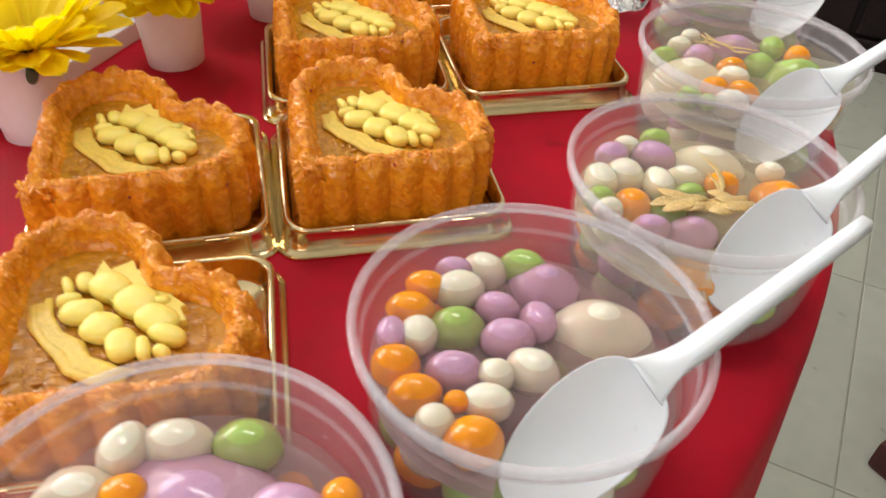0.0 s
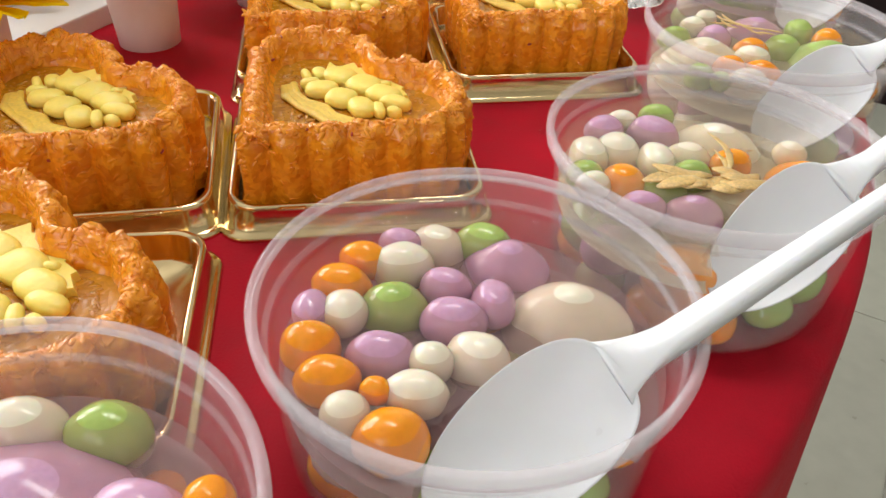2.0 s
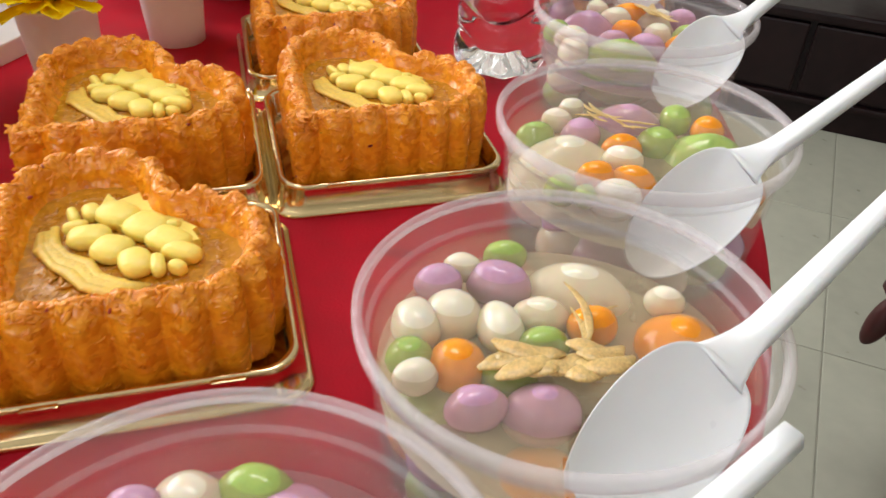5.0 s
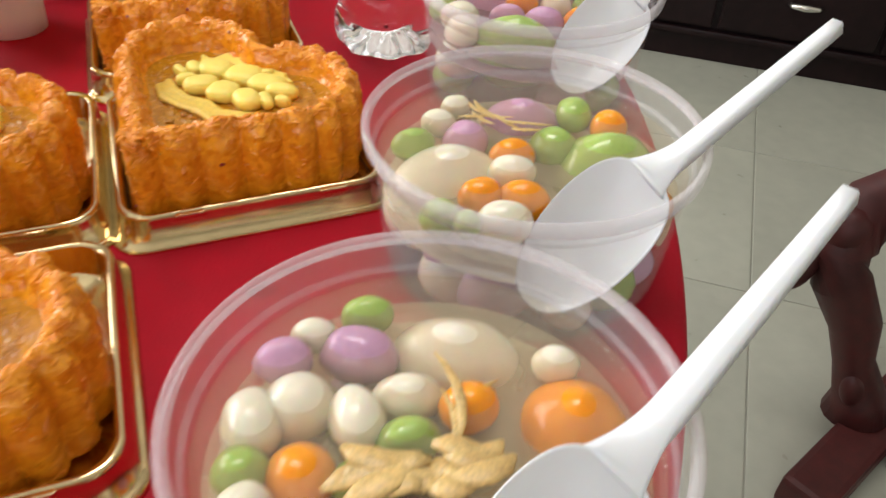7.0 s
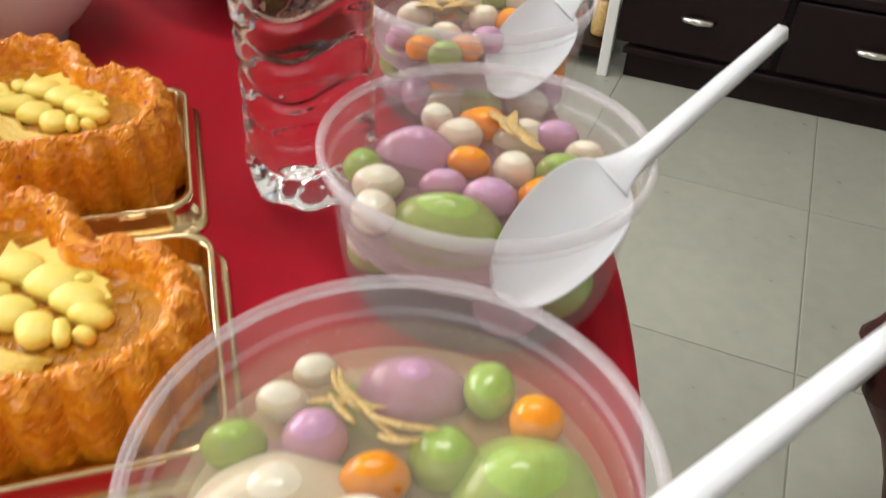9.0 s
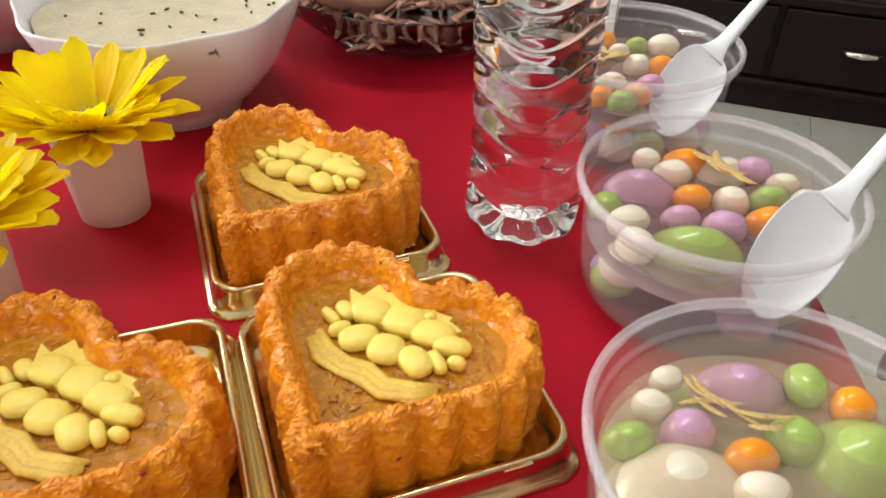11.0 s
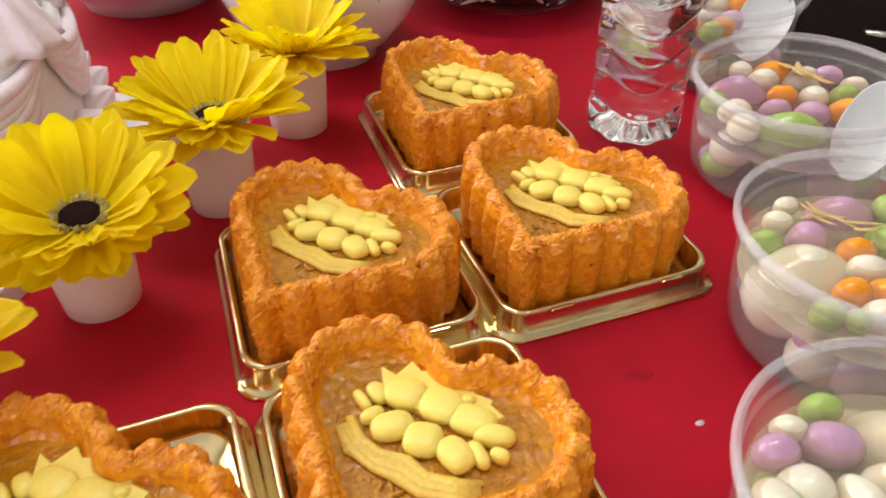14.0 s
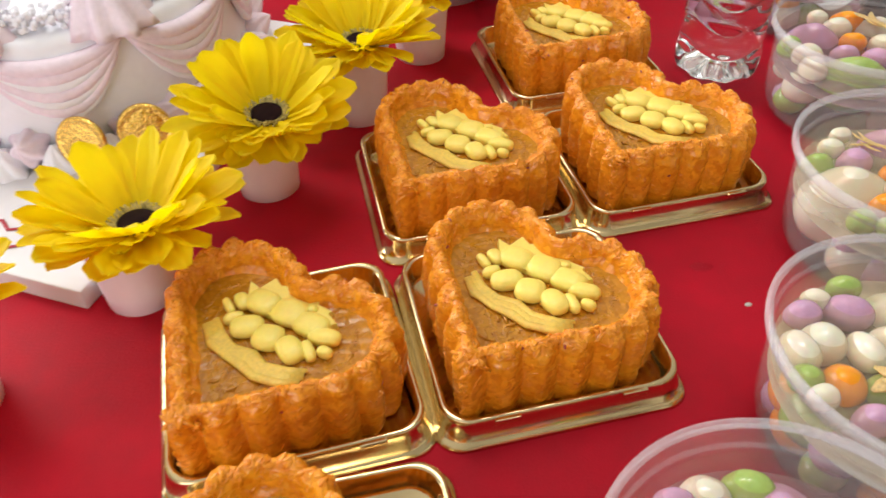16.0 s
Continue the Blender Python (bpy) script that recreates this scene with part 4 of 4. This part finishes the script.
def gerbera(x, y, z, head, tilt, turn, seed, lift, short):
    """A flower head at `head` above the cup at (x, y); tilt from the vertical towards the heading `turn`."""
    rnd = random.Random(seed)
    g = thing("gerbera", "fresh yellow gerbera flower with a dark centre", "flower", pose(x, y, 0.006), "gerberas")
    hm = pose(head[0] - x, head[1] - y, head[2] - 0.006, 0, 0, turn) @ pose(0, 0, 0, 0, tilt, 0)
    base = hm @ Vector((0, 0, -0.012))
    v, f = tube([(0, 0, 0.0), (base.x * 0.3, base.y * 0.3, base.z * 0.5), tuple(base), tuple(hm @ Vector((0, 0, -0.002)))], [0.0028, 0.0026, 0.003, 0.006], 10)
    part("stem", raw(v, f, M["green"]), None, g, "dark green stem")
    bm = bmesh.new()
    blob(bm, (0, 0, 0.0), (0.0084, 0.0084, 0.0032), 0, 20, 10)
    centre = part("flower_centre", bm, M["heart"], g, "dark brown flower centre", hm)
    sv, sf = [], []
    for k in range(230):
        a, r = rnd.uniform(0, 6.283), 0.0074 + 0.0032 * rnd.random()
        p, h = np.array((r * math.cos(a), r * math.sin(a), 0.0005)), rnd.uniform(0.0012, 0.0030)
        d = np.array((math.cos(a) * 0.3, math.sin(a) * 0.3, 1)) * h
        e, u = np.array((math.cos(a), math.sin(a), 0)) * 0.0005, np.array((-math.sin(a), math.cos(a), 0)) * 0.0005
        i = len(sv)
        sv += [p - e, p + u, p + e, p - u, p + d - e * 0.7, p + d + u * 0.7, p + d + e * 0.7, p + d - u * 0.7]
        sf += [(i + j, i + (j + 1) % 4, i + 4 + (j + 1) % 4, i + 4 + j) for j in range(4)] + [(i + 4, i + 5, i + 6, i + 7)]
    tagged(part("stamen_ring", raw(sv, sf, M["stamen"]), None, centre, "ring of pale pollen stamens"), kind="stuff")
    for ring, (count, start, elev, zz) in enumerate(((25, 0.007, 15, -0.003), (22, 0.007, 31, -0.0015), (26, 0.0115, 20, 0.0))):
        for k in range(count):
            a = 360 * (k + 0.5 * (ring % 2)) / count + rnd.uniform(-8, 8)
            # petals on the high side stand up, those on the low side lie flat
            e = elev + lift * math.cos(radians(a - 180)) * (1 if ring < 2 else 0.6) + rnd.uniform(-11, 11)
            mm = hm @ pose(0, 0, zz, 0, 0, a) @ pose(start, 0, 0, rnd.uniform(-16, 16), -e, 0) @ Matrix.Diagonal((rnd.uniform(0.9, 1.06) * (1 - short * max(0, math.cos(radians(a)))), rnd.uniform(0.88, 1.1), 1, 1))
            part("petal", PETALS[ring][rnd.randrange(4)], None, g, "", mm)
    return g


POTS = ((-0.262, 0.305), (-0.205, 0.371), (-0.159, 0.455), (-0.115, 0.528), (-0.080, 0.604))
HEADS = ((-0.258, 0.296, 0.060, -8, -60, 4, 0.2), (-0.186, 0.353, 0.060, -4, -60, 5, 0.28), (-0.147, 0.434, 0.060, 9, -65, 8, 0.42), (-0.109, 0.514, 0.058, -3, -80, 6, 0.25), (-0.075, 0.590, 0.057, -8, -85, 5, 0.25))
for k, ((x, y), (hx, hy, hz, tilt, turn, lift, short)) in enumerate(zip(POTS, HEADS)):
    paper_cup(x, y, k)
    gerbera(x, y, 0, (hx, hy, hz), tilt, turn, k + 11, lift, short)


# ---- bowls and dishes at the back of the table ----
def china_bowl(x, y, label, filled, wide):
    b = thing("soup_bowl", label, "bowl", pose(x, y, 0.0008, 0, 0, 12) @ Matrix.Diagonal((wide, wide, 0.4 + 0.6 * wide, 1)), "porcelain bowls")
    prof = [(0.0004, 0.006), (0.030, 0.006), (0.032, 0.0), (0.0345, 0.0), (0.0355, 0.006), (0.048, 0.016), (0.060, 0.032), (0.068, 0.050), (0.0735, 0.0665), (0.0730, 0.0680), (0.0715, 0.0675), (0.066, 0.050), (0.057, 0.032), (0.045, 0.018), (0.030, 0.010), (0.0004, 0.009)]
    n, a = 96, np.linspace(0, 2 * np.pi, 96, endpoint=False)
    rows = []
    for r, z in prof:
        lobe = 1 + 0.026 * np.cos(8 * a + 1.6) * min(1, max(0, (z - 0.02) / 0.04))
        rows.append(np.stack([r * lobe * np.cos(a), r * lobe * np.sin(a), np.full(n, z)], 1))
    v, f = grid_mesh(rows)
    part("body", raw(v, f, M["china"]), None, b)
    for k in range(4):
        q = 360 * k / 4 + 20
        bm = bmesh.new()
        for j in range(9):        # a thin sprig: a bent stem and small leaves
            up = 0.042 + 0.0022 * j
            r = 0.0625 + 0.0042 * (up - 0.042) / 0.0085
            blob(bm, (r, 0.0022 * math.sin(j * 0.5), up), (0.0005, 0.0004, 0.0015), 0, 6, 4, 22)
            if j % 2:
                blob(bm, (r, 0.0022 * math.sin(j * 0.5) + (0.0026 if j % 4 == 1 else -0.0026), up + 0.0008), (0.0005, 0.0019, 0.0009), 0, 8, 6, 22)
        part("flower_mark", bm, M["inkline"], b, "thin grey printed sprig", pose(0, 0, 0, 0, 0, q))
    if filled:
        rows = []
        for r in (0.0665, 0.055, 0.042, 0.028, 0.014, 0.0004):
            lobe = 1 + 0.022 * np.cos(8 * a + 1.6) * (r / 0.0665)
            rows.append(np.stack([r * lobe * np.cos(a), r * lobe * np.sin(a), 0.0560 + 0.0012 * np.array([noise.noise(Vector((r * math.cos(t) * 90, r * math.sin(t) * 90, 1))) for t in a])], 1))
        v, f = grid_mesh(rows)
        s = part("soup", raw(v, f, M["soup"]), None, b, "thick pale mung bean soup with herbs")
        rnd = random.Random(5)
        for k in range(34):
            q, r = rnd.uniform(0, 6.283), 0.060 * math.sqrt(rnd.random())
            bm = bmesh.new()
            blob(bm, (0, 0, 0), (rnd.uniform(0.0008, 0.0022), rnd.uniform(0.0006, 0.0012), 0.0006), 0, 8, 6)
            part("herb_bit", bm, M["herb"], s, "", pose(r * math.cos(q), r * math.sin(q), 0.0567, 0, 0, rnd.uniform(0, 180)))
    return b


china_bowl(-0.066, 0.714, "white lobed porcelain bowl filled with pale mung soup", True, 1.03)
china_bowl(-0.215, 0.842, "large white porcelain bowl standing behind the cake", False, 1.5)


def glass_dish():
    d = thing("glass_dish", "cut glass dish heaped with boiled and shredded meat", "dish", pose(0.082, 0.828, 0.0008))
    n, a, rows = 96, np.linspace(0, 2 * np.pi, 96, endpoint=False), []
    for r, z in [(0.0004, 0.004), (0.055, 0.004), (0.058, 0.0), (0.062, 0.0), (0.072, 0.008), (0.090, 0.024), (0.102, 0.040), (0.104, 0.042), (0.1005, 0.0415), (0.086, 0.026), (0.068, 0.011), (0.055, 0.007), (0.0004, 0.0065)]:
        rr = r + 0.0016 * np.abs(np.sin(20 * a)) * (1 if 0.005 < z < 0.04 and r > 0.06 else 0)
        rows.append(np.stack([rr * np.cos(a), rr * np.sin(a), np.full(n, z)], 1))
    v, f = grid_mesh(rows)
    part("dish", raw(v, f, M["glass"]), None, d)
    rnd, gv, gf = random.Random(8), [], []
    for k in range(260):
        q, r = rnd.uniform(0, 6.283), 0.088 * math.sqrt(rnd.random())
        z = 0.016 + 0.038 * (1 - (r / 0.095) ** 2) + rnd.uniform(-0.006, 0.006)
        h, l = rnd.uniform(0, 6.283), rnd.uniform(0.008, 0.02)
        pts = [(r * math.cos(q) + s * l * math.cos(h + s), r * math.sin(q) + s * l * math.sin(h + s), z + 0.004 * math.cos(2 * s + k)) for s in (-1, -0.3, 0.4, 1)]
        v, f = tube(pts, [0.001, 0.003, 0.0034, 0.001], 6, 0.5)
        gf += [tuple(i + len(gv) for i in face) for face in f]
        gv += list(v)
    for k, (x, y, z, a, b, c, turn, lean) in enumerate(((-0.040, -0.030, 0.044, 0.038, 0.026, 0.019, 25, 8), (0.022, -0.038, 0.048, 0.042, 0.028, 0.020, -12, -6), (-0.012, 0.012, 0.058, 0.046, 0.032, 0.022, 10, 4), (0.048, 0.020, 0.046, 0.034, 0.030, 0.020, 60, 5), (-0.052, 0.034, 0.044, 0.034, 0.024, 0.018, -40, 0))):
        bm = bmesh.new()
        blob(bm, (0, 0, 0), (1, 1, 1), 0, 28, 18)
        for p in bm.verts:        # a cut piece with folds in its skin
            q = p.co * (1 + 0.16 * noise.noise(p.co * 1.6 + Vector((k * 3, 0, 0))) + 0.05 * noise.noise(p.co * 5 + Vector((0, k, 0))))
            p.co = Vector((q.x * a, q.y * b, q.z * c))
        part("meat_piece", bm, M["skin"], d, "pale pink boiled meat piece with skin", pose(x, y, z, lean, lean, turn))
    tagged(part("shredded_meat", raw(gv, gf, M["meat"]), None, d, "brown and pink shredded meat"), kind="stuff")


glass_dish()


# ---- the cream cake ----
KC, KR, KH = (-0.300, 0.568), 0.108, 0.072


def cake_board():
    m = pose(-0.3165, 0.5335, 0.0006, 0, 0, -18)
    b = thing("cake_board", "white foam board with red script under the cream cake", "cake board", m)
    part("slab", boxed((0.276, 0.276, 0.012), (0, 0, 0.006), 0.0012), M["foam"], b, smooth=False)
    for k, (x, y, l, a) in enumerate(((0.02, -0.122, 0.030, 8), (0.055, -0.124, 0.022, -6), (0.080, -0.121, 0.020, 14), (0.03, -0.110, 0.034, 5), (0.07, -0.110, 0.024, -8), (-0.02, -0.118, 0.034, 4), (-0.06, -0.12, 0.03, -5))):
        v, f = tube([(x - l / 2, y, 0.0125), (x - l / 6, y + 0.003, 0.0125), (x + l / 6, y - 0.002, 0.0125), (x + l / 2, y + 0.002, 0.0125)], 0.0011, 6, 0.4)
        part("script_bar", raw(v, f, M["redink"]), None, b, "red script stroke")


def rosette(bm, p, r, h, turns=7, lean=0.0):
    """A piped star-tip swirl."""
    rows = []
    a = np.linspace(0, 2 * np.pi, 42, endpoint=False)
    for s in np.linspace(0, 1, 9):
        rr = r * (1 - s) ** 0.7 * (1 + 0.16 * np.cos(turns * a + 3.0 * s)) + 0.0004
        rows.append(np.stack([p[0] + rr * np.cos(a), p[1] + rr * np.sin(a), p[2] + h * s + 0 * a], 1))
    v, f = grid_mesh(rows, True, True, True)
    vs = [bm.verts.new(q) for q in v]
    for face in f:
        bm.faces.new([vs[i] for i in face])


def cream_cake():
    c = thing("cream_cake", "round white cream cake with pink piped roses and swags", "cake", pose(*KC, 0.0126))
    v, f = lathe([(0.0004, 0.0), (KR - 0.002, 0.0), (KR, 0.004), (KR, KH - 0.006), (KR - 0.003, KH - 0.001), (KR - 0.008, KH), (0.0004, KH)], 96)
    part("body", raw(v, f, M["cream"]), None, c)
    for k in range(52):
        a = 360 * (k // 2) / 26
        bm = bmesh.new()
        rosette(bm, (0, 0, 0), 0.0105, 0.017, 6)
        part("border_shell", bm, M["pink"] if k % 2 else M["cream"], c, "", pose(0, 0, 0, 0, 0, a + (0 if k % 2 else 7)) @ (pose(KR + 0.002, 0, 0.013, 0, 58, 0) if k % 2 else pose(KR + 0.006, 0, 0.001, 0, 14, 0)))
    for k in range(9):            # pink swags round the side
        q = radians(40 * k - 70)
        for j, (rad, col, sag) in enumerate(((0.0046, "pink", 0.008), (0.0042, "pink", 0.014), (0.0034, "cream", 0.019), (0.0042, "pink", 0.024), (0.0032, "cream", 0.029), (0.0036, "pink", 0.034), (0.0026, "cream", 0.038))):
            pts = []
            for s in np.linspace(-1, 1, 11):
                t = q + radians(19) * s
                pts.append(((KR + 0.003) * math.cos(t), (KR + 0.003) * math.sin(t), KH - 0.006 - sag * (1 - s * s)))
            v, f = tube(pts, [rad * (0.45 + 0.55 * (1 - s * s)) for s in np.linspace(-1, 1, 11)], 10)
            part("swag", raw(v, f, M[col]), None, c)
        t = q + radians(20)
        bm = bmesh.new()
        rosette(bm, (0, 0, 0), 0.0225, 0.034, 9)
        part("rosette", bm, M["pink"], c, "pink piped cream rosette", pose((KR - 0.010) * math.cos(t), (KR - 0.010) * math.sin(t), KH - 0.004))
        bm, rnd = bmesh.new(), random.Random(k)
        for j in range(110):
            u = q + radians(rnd.uniform(-11, 11))
            d = KR - 0.006 - 0.010 * rnd.random()
            blob(bm, (d * math.cos(u), d * math.sin(u), KH + rnd.uniform(0.0, 0.012)), (0.0019, 0.0018, 0.0018), 0, 8, 6)
        tagged(part("beading", bm, M["cream"], c), "cluster of white piped beads", kind="stuff")
    rnd = random.Random(4)
    for k in range(26):
        a, r = rnd.uniform(0, 6.283), 0.06 * math.sqrt(rnd.random())
        part("pastry_flake", boxed((0.034, 0.024, 0.0016), (0, 0, 0), 0.0006), M["pastry"], c, "thin golden flake on top", pose(r * math.cos(a), r * math.sin(a), KH + 0.004 + 0.0006 * k, rnd.uniform(-14, 14), rnd.uniform(-14, 14), rnd.uniform(0, 180)), smooth=False)
    for k in range(4):
        bm = bmesh.new()
        blob(bm, (0, 0, 0.006), (0.014, 0.012, 0.011), 0, 18, 12)
        a = radians(-95 + 36 * k)
        part("petal_ball", bm, M["cream"], c, "white cream petal on top", pose(0.068 * math.cos(a), 0.068 * math.sin(a), KH + 0.006, 20, 30, 30 * k))


def coin(x, y, z, turn, seed):
    c = thing("chocolate_coin", "gold foil chocolate coin leaning against the cake", "coin", pose(x, y, z, 0, 0, turn) @ pose(0, 0, 0, 74, 0, 0), "gold coins")
    v, f = lathe([(0.0004, -0.0018), (0.0125, -0.0018), (0.0140, -0.0012), (0.0145, 0.0), (0.0140, 0.0014), (0.0128, 0.0020), (0.0120, 0.0014), (0.0100, 0.0016), (0.0070, 0.0021), (0.0004, 0.0022)], 48)
    part("disc", raw(v, f, M["coin"]), None, c)


cake_board()
cream_cake()
coin(-0.252, 0.449, 0.0345, -8, 1)
coin(-0.222, 0.461, 0.0345, 20, 2)


# ---- small things on the cloth ----
def wet_stain(x, y):
    rows = []
    a = np.linspace(0, 2 * np.pi, 40, endpoint=False)
    for q in (1, 0.6, 0.2):
        r = 0.0150 * q * (1 + 0.10 * np.sin(2 * a + 1) + 0.06 * np.sin(5 * a))
        rows.append(np.stack([1.15 * r * np.cos(a), 0.8 * r * np.sin(a), np.full(40, 0.0012 + 0.0001 * (1 - q))], 1))
    v, f = grid_mesh(rows, True, False, True)
    ob = part("wet_stain", raw(v, f, M["wet"]), None, None, "", pose(x, y, 0, 0, 0, -7))
    tagged(ob, "faint dark damp stain on the red cloth", "stain")


wet_stain(0.062, 0.386)
bm = bmesh.new()
blob(bm, (0, 0, 0.0006), (0.0022, 0.0014, 0.0008), 20, 8, 6)
tagged(part("crumb", bm, M["dirt"], None, "", Matrix.Translation((0.0795, 0.3605, 0.0004))), "tiny pale crumb lying on the red cloth", "crumb")


# ---- carved chair beside the table ----
def carved_chair():
    """A low carved armchair: a floor board, bowed legs with scrolled heads and arms; only its near corner stands in view."""
    c = thing("carved_chair", "dark red carved wooden armchair with scrolled legs", "chair", pose(0.66, 0.74, -0.7505))
    turn = pose(0, 0, 0, 0, 0, 34)
    part("floor_board", boxed((0.62, 0.07, 0.055), (0.30, -0.03, 0.0275), 0.010), M["redwood"], c, "", turn, smooth=False)
    part("floor_board", boxed((0.07, 0.50, 0.050), (0.20, -0.32, 0.0250), 0.010), M["redwood"], c, "", turn, smooth=False)
    part("seat", boxed((0.50, 0.50, 0.05), (0.62, -0.30, 0.400), 0.014), M["redwood"], c, "", turn, smooth=False)
    line = [(0.150, 0.100, 0.050), (0.145, 0.105, 0.085), (0.115, 0.112, 0.150), (0.095, 0.118, 0.215), (0.055, 0.132, 0.285), (0.038, 0.140, 0.345), (0.060, 0.142, 0.395), (0.120, 0.155, 0.425), (0.200, 0.220, 0.470), (0.300, 0.330, 0.540)]
    girth = [0.046, 0.036, 0.027, 0.033, 0.037, 0.044, 0.038, 0.028, 0.026, 0.030]
    for dx, dy in ((0.0, 0.0), (0.36, -0.46), (0.42, 0.28)):
        v, f = tube([(x + dx, y + dy, z) for x, y, z in line], girth, 16)
        leg = part("leg", raw(v, f, M["redwood"]), None, c)
        for x, y, z, size, lean in ((0.008, 0.146, 0.300, (0.017, 0.014, 0.042), 14), (0.030, 0.128, 0.372, (0.030, 0.026, 0.030), 0), (0.118, 0.090, 0.110, (0.018, 0.015, 0.036), -20)):
            bm = bmesh.new()
            blob(bm, (x + dx, y + dy, z), size, 0, 16, 12, lean)
            part("scroll", bm, M["redwood"], leg)


carved_chair()


# ---- floor tiles, piece by piece ----
tile_mesh = mesh_of(boxed((TILE - 2 * G, TILE - 2 * G, 0.01), (0, 0, 0), 0.0015), M["tile"], False)
for i in range(-6, 7):
    for j in range(-7, 6):
        u, v = TU + TILE * (i + 0.5), TV + TILE * (j + 0.5)
        if -3.0 < u < 3.0 and -2.4 < v < 3.1:
            part("tile", tile_mesh, None, floor, "", Matrix.Translation((u, v - 0.4, 0.056 - 0.0045)))
